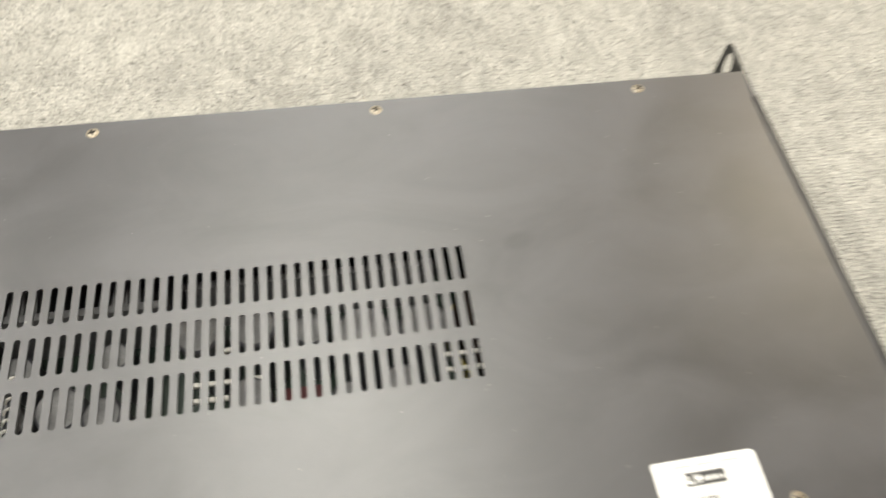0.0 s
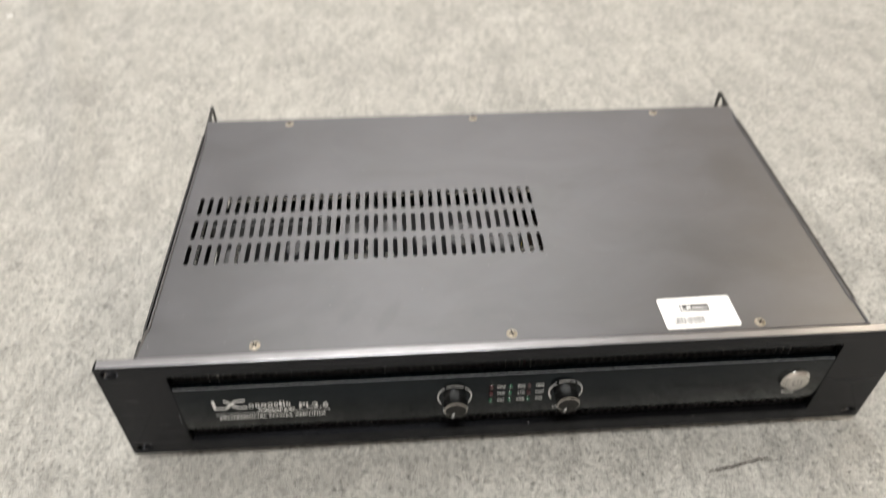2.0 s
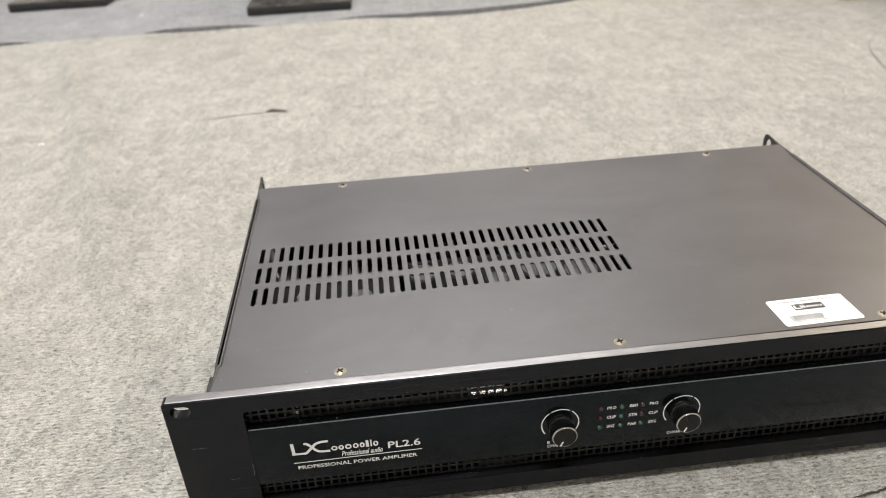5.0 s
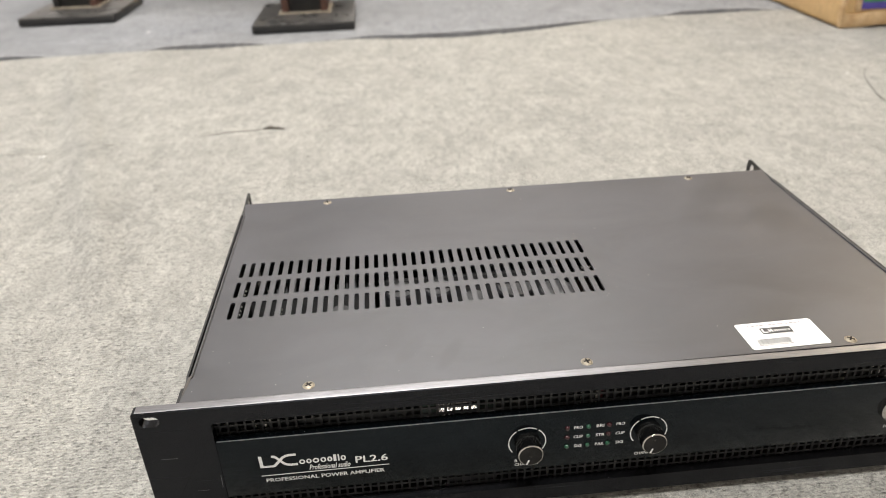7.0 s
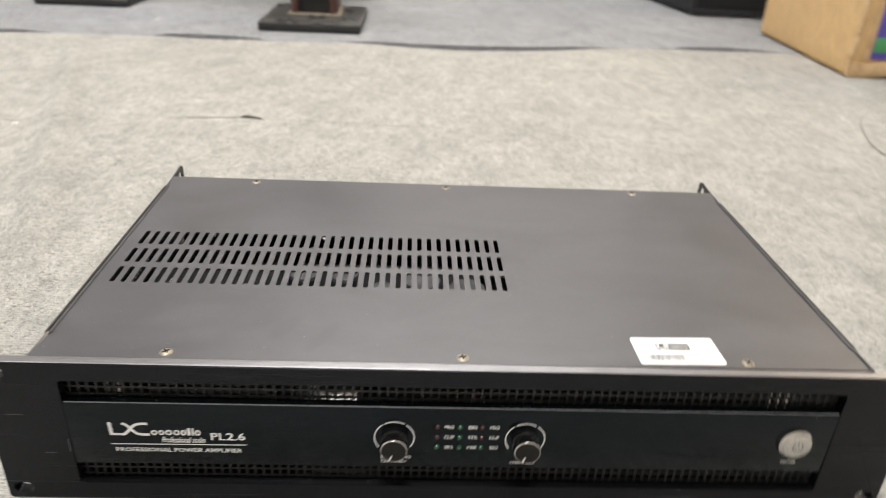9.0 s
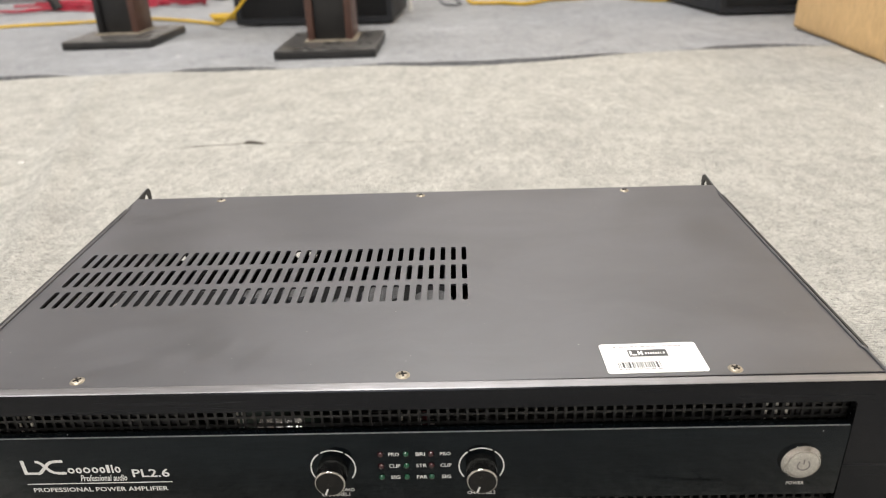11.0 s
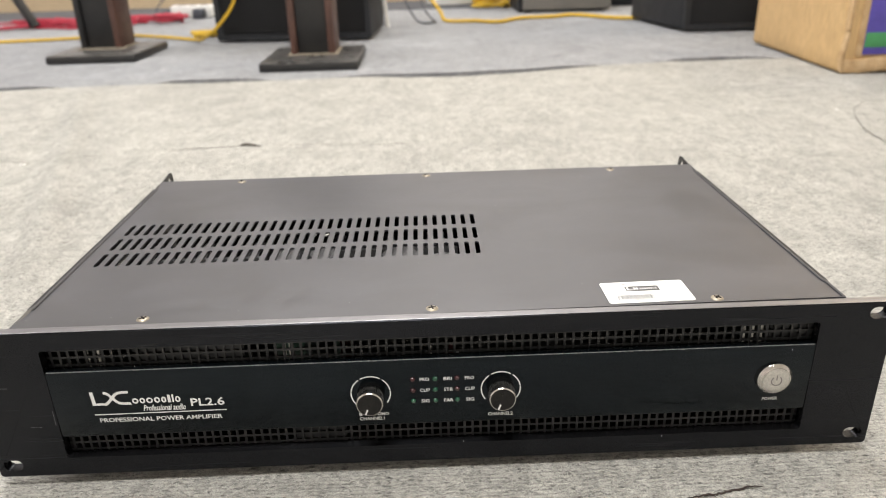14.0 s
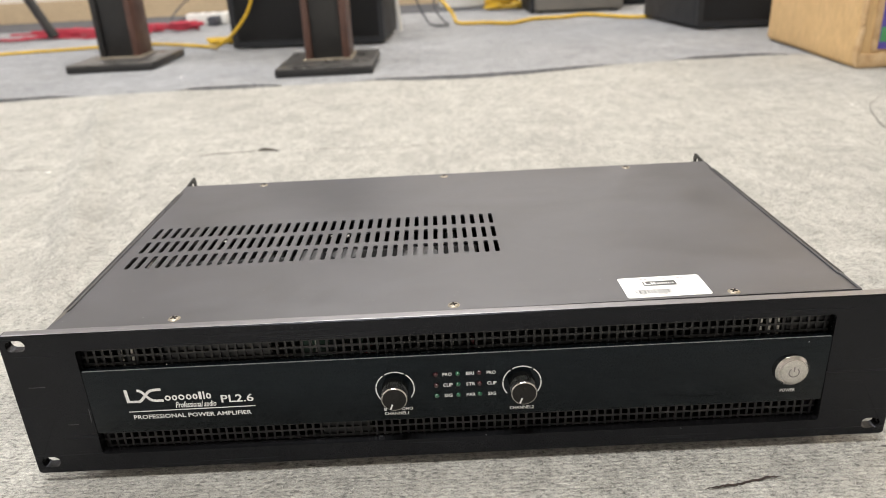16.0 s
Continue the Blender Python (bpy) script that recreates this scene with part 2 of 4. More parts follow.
M["dust_grey"] = surface("dusty_black_board", (0.042, 0.041, 0.041), (0.100, 0.095, 0.088), 0.30, 0.08, 0.0, 22, 300)
M["glue"] = surface("dusty_glue_line", (0.30, 0.26, 0.20), (0.20, 0.17, 0.13), 0.9, 0.05, 0.0, 60, 500)
M["cabinet"] = surface("black_speaker_paint", (0.009, 0.0105, 0.0135), (0.015, 0.016, 0.020), 0.6, 0.1, 0.0, 25, 500)
M["cloth"] = surface("black_grille_cloth", (0.008, 0.008, 0.009), (0.013, 0.013, 0.014), 0.9, 0.05, 0.0, 60, 900)
M["kraft"] = surface("brown_cardboard", (0.60, 0.405, 0.20), (0.56, 0.375, 0.18), 0.85, 0.05, 0.0, 16, 260, (1, 1, 0.15))
# Paler than the board: wear and the light on the edges share this colour.
M["kraft_edge"] = surface("worn_lit_cardboard_edge", (0.64, 0.46, 0.27), (0.46, 0.30, 0.15), 0.9, 0.05, 0.0, 45, 400)
M["purple"] = surface("violet_print", (0.10, 0.075, 0.40), (0.085, 0.065, 0.33), 0.6, 0.05, 0.0, 30, 500)
M["green"] = surface("green_print", (0.06, 0.28, 0.10), (0.05, 0.23, 0.085), 0.6, 0.05, 0.0, 30, 500)
M["plaster"] = surface("white_painted_wall", (0.72, 0.69, 0.665), (0.67, 0.64, 0.615), 0.85, 0.05, 0.0, 6, 200)
M["ceiling"] = surface("white_ceiling_paint", (0.80, 0.79, 0.77), (0.76, 0.75, 0.73), 0.9, 0.03, 0.0, 5, 150)
M["border"] = surface("dark_grey_border", (0.105, 0.108, 0.120), (0.082, 0.085, 0.095), 0.7, 0.08, 0.0, 14, 260)
M["beige"] = surface("beige_skirting_tile", (0.56, 0.44, 0.29), (0.50, 0.385, 0.25), 0.4, 0.08, 0.0, 12, 200)
M["taupe"] = surface("taupe_grey_case", (0.20, 0.185, 0.165), (0.16, 0.15, 0.135), 0.6, 0.08, 0.0, 20, 300)
M["yellow_cable"] = surface("yellow_cable_jacket", (0.68, 0.43, 0.02), (0.56, 0.34, 0.02), 0.45, 0.05, 0.0, 60, 600)
M["red_cable"] = surface("red_cable_jacket", (0.46, 0.02, 0.05), (0.36, 0.015, 0.04), 0.45, 0.05, 0.0, 60, 600)
M["grey_cable"] = surface("dark_grey_cable_jacket", (0.06, 0.065, 0.08), (0.04, 0.045, 0.055), 0.55, 0.05, 0.0, 60, 600)
M["white_plastic"] = surface("white_plastic", (0.78, 0.77, 0.74), (0.70, 0.69, 0.66), 0.4, 0.05, 0.0, 60, 600)
M["thread"] = surface("brown_thread", (0.03, 0.022, 0.018), (0.05, 0.035, 0.03), 0.9, 0.03, 0.0, 300, 2500)
M["tear"] = surface("torn_carpet_edge", (0.07, 0.06, 0.05), (0.11, 0.10, 0.085), 0.95, 0.03, 0.0, 120, 900)
fib = Nodes("carpet_fibre", 0.9, 0.0, 0.2)
island = fib.t.nodes.new("ShaderNodeNewGeometry").outputs["Random Per Island"]
fib.to("Base Color", fib.ramp(island, [(0.0, (0.14, 0.13, 0.12)), (0.09, (0.28, 0.27, 0.25)), (0.22, (0.48, 0.465, 0.425)), (1.0, (0.68, 0.665, 0.62))]))
M["fibre"] = fib.m
M["pale_thread"] = surface("grey_thread", (0.19, 0.18, 0.165), (0.26, 0.25, 0.225), 0.9, 0.03, 0.0, 300, 2500)


# ---- shaping tools ----
def thing(name, at, label, category, group="", kind=""):
    ob = new(name)
    ob.location = at
    ob.empty_display_size = 0.02
    bpy.context.view_layer.update()
    return tagged(ob, label, category, group, kind)


def finish(bm, smooth=0.6):
    bmesh.ops.recalc_face_normals(bm, faces=bm.faces)
    for f in bm.faces:
        f.smooth = smooth > 0
    for e in bm.edges:
        if len(e.link_faces) == 2 and e.calc_face_angle(0) > smooth:
            e.smooth = False


def part(name, bm, material, parent=None, label="", smooth=0.6):
    """Links a bmesh, in world places, as one mesh under a thing or a part."""
    finish(bm, smooth)
    data = bpy.data.meshes.new(name)
    bm.to_mesh(data)
    bm.free()
    data.materials.append(M[material])
    ob = new(name, data)
    if parent is not None:
        ob.parent = parent
        top = parent
        while top.parent is not None:
            top = top.parent
        if parent is top:
            ob.matrix_parent_inverse = Matrix.LocRotScale(parent.location, parent.rotation_euler, None).inverted()
    if label:
        ob["label"] = label
    return ob


def box(bm, x0, x1, y0, y1, z0, z1, bevel=0.0, seg=2):
    m = Matrix.Translation(((x0 + x1) / 2, (y0 + y1) / 2, (z0 + z1) / 2)) @ Matrix.Diagonal((x1 - x0, y1 - y0, z1 - z0, 1))
    made = bmesh.ops.create_cube(bm, size=1, matrix=m)["verts"]
    if bevel:
        edges = list({e for v in made for e in v.link_edges})
        bmesh.ops.bevel(bm, geom=edges, offset=bevel, segments=seg, affect="EDGES", profile=0.5)
    return bm


def boxed(*a, **k):
    return box(bmesh.new(), *a, **k)


def turned(bm, m):
    bmesh.ops.transform(bm, matrix=m, verts=bm.verts)
    return bm


def lathe(bm, at, axis, profile, seg=32):
    """Rings of (distance along axis, radius) round an axis from at; closed at both ends."""
    q = Vector((0, 0, 1)).rotation_difference(Vector(axis)).to_matrix()
    rings = []
    for d, r in profile:
        rings.append([bm.verts.new(Vector(at) + q @ Vector((r * math.cos(a), r * math.sin(a), d)))
                      for a in (2 * math.pi * k / seg for k in range(seg))])
    for p, n in zip(rings, rings[1:]):
        for k in range(seg):
            bm.faces.new((p[k], p[(k + 1) % seg], n[(k + 1) % seg], n[k]))
    bm.faces.new(rings[0])
    bm.faces.new(rings[-1])
    return bm


def tube(bm, pts, r, seg=8, sub=6, taper=False):
    """A round cord along a smooth line through the points."""
    P = [Vector(p) for p in pts]
    line = []
    for i in range(len(P) - 1):
        a, b, c, d = P[max(i - 1, 0)], P[i], P[i + 1], P[min(i + 2, len(P) - 1)]
        for k in range(sub):
            t = k / sub
            line.append(0.5 * (2 * b + (c - a) * t + (2 * a - 5 * b + 4 * c - d) * t * t + (3 * b - a - 3 * c + d) * t ** 3))
    line.append(P[-1])
    rings = []
    for i, p in enumerate(line):
        way = (line[min(i + 1, len(line) - 1)] - line[max(i - 1, 0)]).normalized()
        side = way.cross(Vector((0, 0, 1)))
        side = side.normalized() if side.length > 1e-4 else Vector((1, 0, 0))
        up = side.cross(way)
        u = i / (len(line) - 1)
        rr = r * (0.25 + 0.75 * min(1, 4 * u, 4 * (1 - u))) if taper else r
        rings.append([bm.verts.new(p + rr * (math.cos(a) * side + math.sin(a) * up)) for a in (2 * math.pi * k / seg for k in range(seg))])
    for p, n in zip(rings, rings[1:]):
        for k in range(seg):
            bm.faces.new((p[k], p[(k + 1) % seg], n[(k + 1) % seg], n[k]))
    bm.faces.new(rings[0])
    bm.faces.new(rings[-1])
    return bm


def round_rect(x0, x1, y0, y1, r, seg=5):
    out = []
    for cx, cy, a0 in ((x1 - r, y1 - r, 0), (x0 + r, y1 - r, 90), (x0 + r, y0 + r, 180), (x1 - r, y0 + r, 270)):
        for k in range(seg + 1):
            a = radians(a0 + 90 * k / seg)
            out.append((cx + r * math.cos(a), cy + r * math.sin(a)))
    return out


def sheet(outer, holes, thick, m, edge=0.0):
    """A flat plate of that outline, with holes through it: local xy, from z = 0 down to -thick, then turned by m. edge: the chamfer round its rim."""
    from mathutils.geometry import tessellate_polygon
    bm = bmesh.new()
    loops = [[Vector((*p, 0)) for p in loop] for loop in (outer, *holes)]
    tris = tessellate_polygon(loops)
    flat = [p for loop in loops for p in loop]
    n = len(outer)
    inward = []
    for k in range(n):
        way = (loops[0][(k + 1) % n] - loops[0][k - 1]).normalized()
        inward.append(Vector((-way.y, way.x, 0)) * edge)
    top = [bm.verts.new(p + (inward[k] if k < n else Vector())) for k, p in enumerate(flat)]
    mid = [bm.verts.new(p - Vector((0, 0, edge))) for p in flat[:n]] if edge else top[:n]
    low = [bm.verts.new(p - Vector((0, 0, thick))) for p in flat]
    for t in tris:
        if len(set(t)) == 3:
            try:
                bm.faces.new([top[i] for i in t])
                bm.faces.new([low[i] for i in reversed(t)])
            except ValueError:
                pass
    at = 0
    for loop in loops:
        count = len(loop)
        for k in range(count):
            a, b = at + k, at + (k + 1) % count
            if at == 0 and edge:
                bm.faces.new((top[a], top[b], mid[b], mid[a]))
                bm.faces.new((mid[a], mid[b], low[b], low[a]))
            else:
                bm.faces.new((top[a], top[b], low[b], low[a]))
        at += count
    return turned(bm, m)


def perforated(x0, x1, z0, z1, y, pitch, hole, thick):
    """An upright sheet with rows of square holes, facing -y."""
    bm = bmesh.new()
    nx, nz = int((x1 - x0) / pitch), int((z1 - z0) / pitch)
    gx = [x0] + [x0 + (x1 - x0 - nx * pitch) / 2 + pitch * i + s for i in range(nx) for s in ((pitch - hole) / 2, (pitch + hole) / 2)] + [x1]
    gz = [z0] + [z0 + (z1 - z0 - nz * pitch) / 2 + pitch * i + s for i in range(nz) for s in ((pitch - hole) / 2, (pitch + hole) / 2)] + [z1]
    front = [[bm.verts.new((x, y, z)) for z in gz] for x in gx]
    back = [[bm.verts.new((x, y + thick, z)) for z in gz] for x in gx]
    for i in range(len(gx) - 1):
        for j in range(len(gz) - 1):
            q = [(i, j), (i + 1, j), (i + 1, j + 1), (i, j + 1)]
            if i % 2 and j % 2:
                for (a, b), (c, d) in zip(q, q[1:] + q[:1]):
                    bm.faces.new((front[a][b], front[c][d], back[c][d], back[a][b]))
            else:
                bm.faces.new([front[a][b] for a, b in q])
                bm.faces.new([back[a][b] for a, b in reversed(q)])
    return bm


UPRIGHT = Matrix(((1, 0, 0, 0), (0, 0, -1, 0), (0, 1, 0, 0), (0, 0, 0, 1)))  # local xy to world xz, local z to -y


def lettering(body, x0, x1, z0, z1, y, parent, shear=0.0, material="ink", flat=None):
    """Words of the built-in font, fitted into an oblong on the front face (or lying flat at the height flat)."""
    cu = bpy.data.curves.new("lettering", "FONT")
    cu.body, cu.size, cu.shear, cu.offset, cu.resolution_u = body, 1.0, shear, 0.018, 2
    tmp = new("lettering_draft", cu)
    dg = bpy.context.evaluated_depsgraph_get()
    data = bpy.data.meshes.new_from_object(tmp.evaluated_get(dg))
    bpy.data.objects.remove(tmp)
    bm = bmesh.new()
    bm.from_mesh(data)
    lo = [min(v.co[k] for v in bm.verts) for k in (0, 1)]
    hi = [max(v.co[k] for v in bm.verts) for k in (0, 1)]
    for v in bm.verts:
        v.co.x = x0 + (v.co.x - lo[0]) / (hi[0] - lo[0]) * (x1 - x0)
        v.co.y = z0 + (v.co.y - lo[1]) / (hi[1] - lo[1]) * (z1 - z0)
        v.co.z = 0
    if flat is None:
        turned(bm, Matrix.Translation((0, y, 0)) @ UPRIGHT)
    ob = part("lettering", bm, material, parent, smooth=0)
    return ob


def poly(bm, pts, y, thick=0.0001):
    """A flat printed shape on the front face."""
    a = [bm.verts.new((x, y, z)) for x, z in pts]
    bm.faces.new(a)
    return bm


# ---- the room ----
def wall(name, x0, x1, y0, y1, z0, z1, material, label):
    return tagged(part(name, boxed(x0, x1, y0, y1, z0, z1), material), label, "", "", "structure")


wall("floor", -3.2, 3.4, -2.7, 3.3, -0.06, -0.012, "underlay", "dark floor underlay showing in the carpet's gaps")
wall("ceiling", -3.2, 3.4, -2.7, 3.3, 2.8, 2.9, "ceiling", "plain white painted ceiling")
wall("wall_north", -3.2, 3.4, 3.2, 3.3, -0.012, 2.8, "plaster", "white painted wall behind the audio gear")
wall("wall_south", -3.2, 3.4, -2.7, -2.6, -0.012, 2.8, "plaster", "plain white painted wall")
wall("wall_west", -3.2, -3.1, -2.6, 3.2, -0.012, 2.8, "plaster", "plain white painted wall")
wall("wall_east", 3.3, 3.4, -2.6, 3.2, -0.012, 2.8, "plaster", "plain white painted wall")
wall("baseboard", -3.1, 3.3, 3.184, 3.2, -0.004, 0.094, "beige", "beige skirting along the white wall")


# Dark grey strip laid along the whole foot of the wall.
wall("floor_border", -3.1, 3.3, 2.80, 3.183, -0.010, 0.0035, "border", "dark grey strip along the foot of the wall")


def seam(x):
    bends = (-3.1, -1.3, -0.94, -0.80, -0.65, -0.55, -0.45, -0.35, -0.25, -0.14, -0.04, 0.08, 0.20, 0.32, 0.385, 0.55, 0.68, 0.76, 1.2, 3.3)
    lie = (1.19, 1.20, 1.226, 1.243, 1.251, 1.256, 1.255, 1.251, 1.254, 1.264, 1.248, 1.240, 1.256, 1.288, 1.316, 1.338, 1.342, 1.334, 1.337, 1.347)
    return float(np.mean([np.interp(x + d, bends, lie) for d in (-0.02, 0.0, 0.02)])) - 0.5 * gap(x)


def gap(x):
    g = 0.0
    for c, w, s in ((-0.96, 0.19, 0.032), (-0.45, 0.12, 0.030), (0.11, 0.29, 0.034), (0.664, 0.13, 0.026), (-1.634, 0.2, 0.02)):
        g += s * max(0.0, 1 - ((x - c) / w) ** 2)
    return 0.0006 + g


def relief(x, y):
    """The lie of the carpet: a long crease, slow waves, flat round the amplifier."""
    across = x + 0.407 + 0.358 * (y - 0.4)
    crease = max(0.0, min(1.0, (1.22 - y) / 0.12, (y - 0.05) / 0.3)) * (0.014 * math.exp(-(across / 0.019) ** 2) - 0.005 * math.exp(-((across + 0.045) / 0.03) ** 2))
    wave = 0.0018 * noise.noise((3 * x, 3 * y, 0.0)) + 0.0009 * noise.noise((11 * x, 11 * y, 4.0)) - 0.001
    far = max(0.0, min(1.0, (math.hypot(x / 1.6, y - 0.12) - 0.17) / 0.2))
    near = max(0.0, min(1.0, (0.25 - y) / 0.2))
    return far * (crease + wave) - 0.0022 * near * near * (3 - 2 * near)


def carpet(name, material, label, near):
    bm = bmesh.new()
    xs = sorted({round(-3.1 + 6.4 * i / 200, 4) for i in range(201)} | {round(-0.78 + 0.007 * i, 4) for i in range(66)})
    vs = [k / 100 for k in range(101)] if near else [k / 50 for k in range(51)]
    rows = []
    for x in xs:
        col = []
        for v in vs:
            if near:
                y = -2.6 + (seam(x) + 2.6) * (v ** 0.55)
                lift = 0.001 * math.exp(-((y - seam(x)) / 0.03) ** 2) * min(1.0, gap(x) / 0.015)
            else:
                y0 = seam(x) + gap(x)
                y = y0 + (3.2 - y0) * v ** 1.5
                lift = 0.004 * math.exp(-((y - y0) / 0.03) ** 2) * min(1.0, gap(x) / 0.015)
            col.append(bm.verts.new((x, y, relief(x, y) + lift)))
        rows.append(col)
    for a, b in zip(rows, rows[1:]):
        for k in range(len(vs) - 1):
            bm.faces.new((a[k], b[k], b[k + 1], a[k + 1]))
    edge = [e for e in bm.edges if e.is_boundary]
    low = bmesh.ops.extrude_edge_only(bm, edges=edge)["geom"]
    for g in low:
        if isinstance(g, bmesh.types.BMVert):
            g.co.z = -0.012
    return tagged(part(name, bm, material, smooth=1.0), label, "", "", "structure")


floor_near = carpet("carpet", "carpet", "mottled warm grey felt carpet with creases", True)
floor_far = carpet("carpet_strip", "carpet_far", "bluish grey carpet strip laid against the first", False)

tear = bmesh.new()
tube(tear, [(-0.352, 0.704, -0.0004), (-0.325, 0.707, 0.0001), (-0.291, 0.712, -0.0004), (-0.267, 0.715, 0.0001)], 0.0004, 6, 4, True)
tube(tear, [(-0.272, 0.714, 0.0), (-0.263, 0.716, 0.0010), (-0.254, 0.714, 0.0005), (-0.240, 0.710, -0.0002)], 0.0023, 8, 5, True)
part("tear", tear, "tear", floor_near, "small dark torn hole in the carpet")
fold = bmesh.new()
for run in ([(-0.235, 0.711), (-0.162, 0.710), (-0.068, 0.704), (0.01, 0.707)], [(-0.378, 0.703), (-0.362, 0.702), (-0.345, 0.703)], [(-0.505, 0.683), (-0.485, 0.682), (-0.462, 0.685)], [(-0.64, 0.672), (-0.60, 0.675), (-0.55, 0.678)]):
    tube(fold, [(fx, fy, relief(fx, fy) - 0.0001) for fx, fy in run], 0.0009, 6, 5, True)
part("raised_seam", fold, "carpet", floor_near, "faint raised seam across the carpet")


# ---- the power amplifier ----
G, H = 0.0045, 0.094
TOPZ = H - 0.0003
amp = thing("power_amplifier", (0, 0.13, 0), "black two-channel rack power amplifier lying on grey carpet", "amplifier")

# front plate with its long opening and four rack slots
slots = [round_rect(sx * 0.2325 - 0.0052, sx * 0.2325 + 0.0052, z - 0.0034, z + 0.0034, 0.0033, 6) for sx in (-1, 1) for z in (0.0122, 0.0878)]
opening = round_rect(-0.2022, 0.2022, 0.016, 0.0835, 0.0018, 4)
plate = sheet(round_rect(-0.2413, 0.2413, G, H, 0.0022, 4), [opening, *slots], 0.006, UPRIGHT, 0.0005)
front_plate = part("front_plate", plate, "plate", amp, "brushed black front plate with rack slots", 0)

panel = part("centre_panel", boxed(-0.2023, 0.2023, 0.00025, 0.0060, 0.0300, 0.0700, 0.0002, 2), "panel", amp, "brushed blue-black control panel")
# Thin pale strip added for the highlight on the panel's upper edge.
glint_strip = boxed(-0.2015, 0.2015, 0.00040, 0.0011, 0.0699, 0.07016)
part("glint_strip", glint_strip, "alu", panel, "pale metal strip added as a glint along the upper edge")
part("grille", perforated(-0.205, 0.205, 0.0117, 0.0897, 0.0064, 0.0045, 0.0032, 0.001), "grille", amp, "black steel grille of square holes", 0.3)

edge_line = [(0.0002, H - 0.0004), (0.0004, H - 0.0001), (0.0008, H + 0.0001), (0.0013, H + 0.0002), (0.0056, H + 0.0002), (0.0064, TOPZ + 0.0001), (0.0066, TOPZ - 0.0002), (0.0066, TOPZ - 0.0008), (0.0003, H - 0.0009)]
edge = bmesh.new()
ends = [[edge.verts.new((x, y, z)) for y, z in edge_line] for x in (-0.2390, 0.2390)]
for k in range(len(edge_line)):
    n = (k + 1) % len(edge_line)
    edge.faces.new((ends[0][k], ends[1][k], ends[1][n], ends[0][n]))
edge.faces.new(ends[0])
edge.faces.new(ends[1])
part("top_edge", edge, "plate_edge", front_plate, "satin upper edge of the plate", 0)

# light scratches on the plate
for q in ([(-0.232, 0.0620), (-0.223, 0.0619), (-0.223, 0.06205), (-0.232, 0.06215)], [(-0.217, 0.0370), (-0.211, 0.0369), (-0.211, 0.03705), (-0.217, 0.03712)], [(-0.2035, 0.0380), (-0.2033, 0.0380), (-0.2031, 0.0470), (-0.2033, 0.0470)]):
    part("scratch", poly(bmesh.new(), q, -0.00012), "dull_top", front_plate)

# a few grains of dust
for gx, gz in ((0.1897, 0.0675), (-0.1550, 0.0728), (0.1250, 0.0149), (0.0147, 0.0168)):
    grain = bmesh.new()
    bmesh.ops.create_icosphere(grain, subdivisions=1, radius=0.00024, matrix=Matrix.Translation((gx, -0.0001, gz)))
    part("dust_grain", grain, "ink", front_plate)

# printing on the panel
FACE = 0.00012
lettering("PL2.6", -0.1300, -0.1122, 0.0467, 0.0517, FACE, panel)
lettering("Professional audio", -0.1555, -0.1330, 0.0447, 0.0486, FACE, panel, 0.35)
lettering("PROFESSIONAL POWER AMPLIFIER", -0.1797, -0.1145, 0.0384, 0.0411, FACE, panel)
rule = bmesh.new()
poly(rule, [(-0.1817, 0.0431), (-0.1117, 0.0434), (-0.1117, 0.0440), (-0.1817, 0.0437)], FACE)
part("rule_line", rule, "ink", panel)
def stroke(bm, pts, w, y):
    """A printed line of even width through the points."""
    P = [Vector(p) for p in pts]
    left, right = [], []
    for k, p in enumerate(P):
        way = (P[min(k + 1, len(P) - 1)] - P[max(k - 1, 0)]).normalized()
        side = Vector((-way.y, way.x)) * w / 2
        left.append(bm.verts.new((p.x + side.x, y, p.y + side.y)))
        right.append(bm.verts.new((p.x - side.x, y, p.y - side.y)))
    for k in range(len(P) - 1):
        bm.faces.new((left[k], left[k + 1], right[k + 1], right[k]))


def ring(bm, x0, x1, z0, z1, w, y, a0=0, a1=360):
    """A printed oval ring, or a piece of one."""
    cx, cz, rx, rz = (x0 + x1) / 2, (z0 + z1) / 2, (x1 - x0 - w) / 2, (z1 - z0 - w) / 2
    stroke(bm, [(cx + rx * math.cos(radians(a)), cz + rz * math.sin(radians(a))) for a in (a0 + (a1 - a0) * k / 14 for k in range(15))], w, y)


emblem = bmesh.new()
poly(emblem, [(-0.1815, 0.0492), (-0.1740, 0.0492), (-0.1740, 0.0506), (-0.1797, 0.0506), (-0.1801, 0.0577), (-0.1819, 0.0577)], FACE)
stroke(emblem, [(-0.1748, 0.0569), (-0.1736, 0.0568), (-0.1722, 0.0558), (-0.1704, 0.0535), (-0.1688, 0.0514), (-0.1672, 0.0503), (-0.1650, 0.0499), (-0.1612, 0.0499)], 0.0016, FACE)
stroke(emblem, [(-0.1752, 0.0495), (-0.1736, 0.0503), (-0.1722, 0.0518), (-0.1704, 0.0539), (-0.1688, 0.0557), (-0.1672, 0.0566), (-0.1650, 0.0570), (-0.1616, 0.0570)], 0.0016, FACE - 0.00003)
part("emblem", emblem, "ink", panel, "white angular maker's emblem")
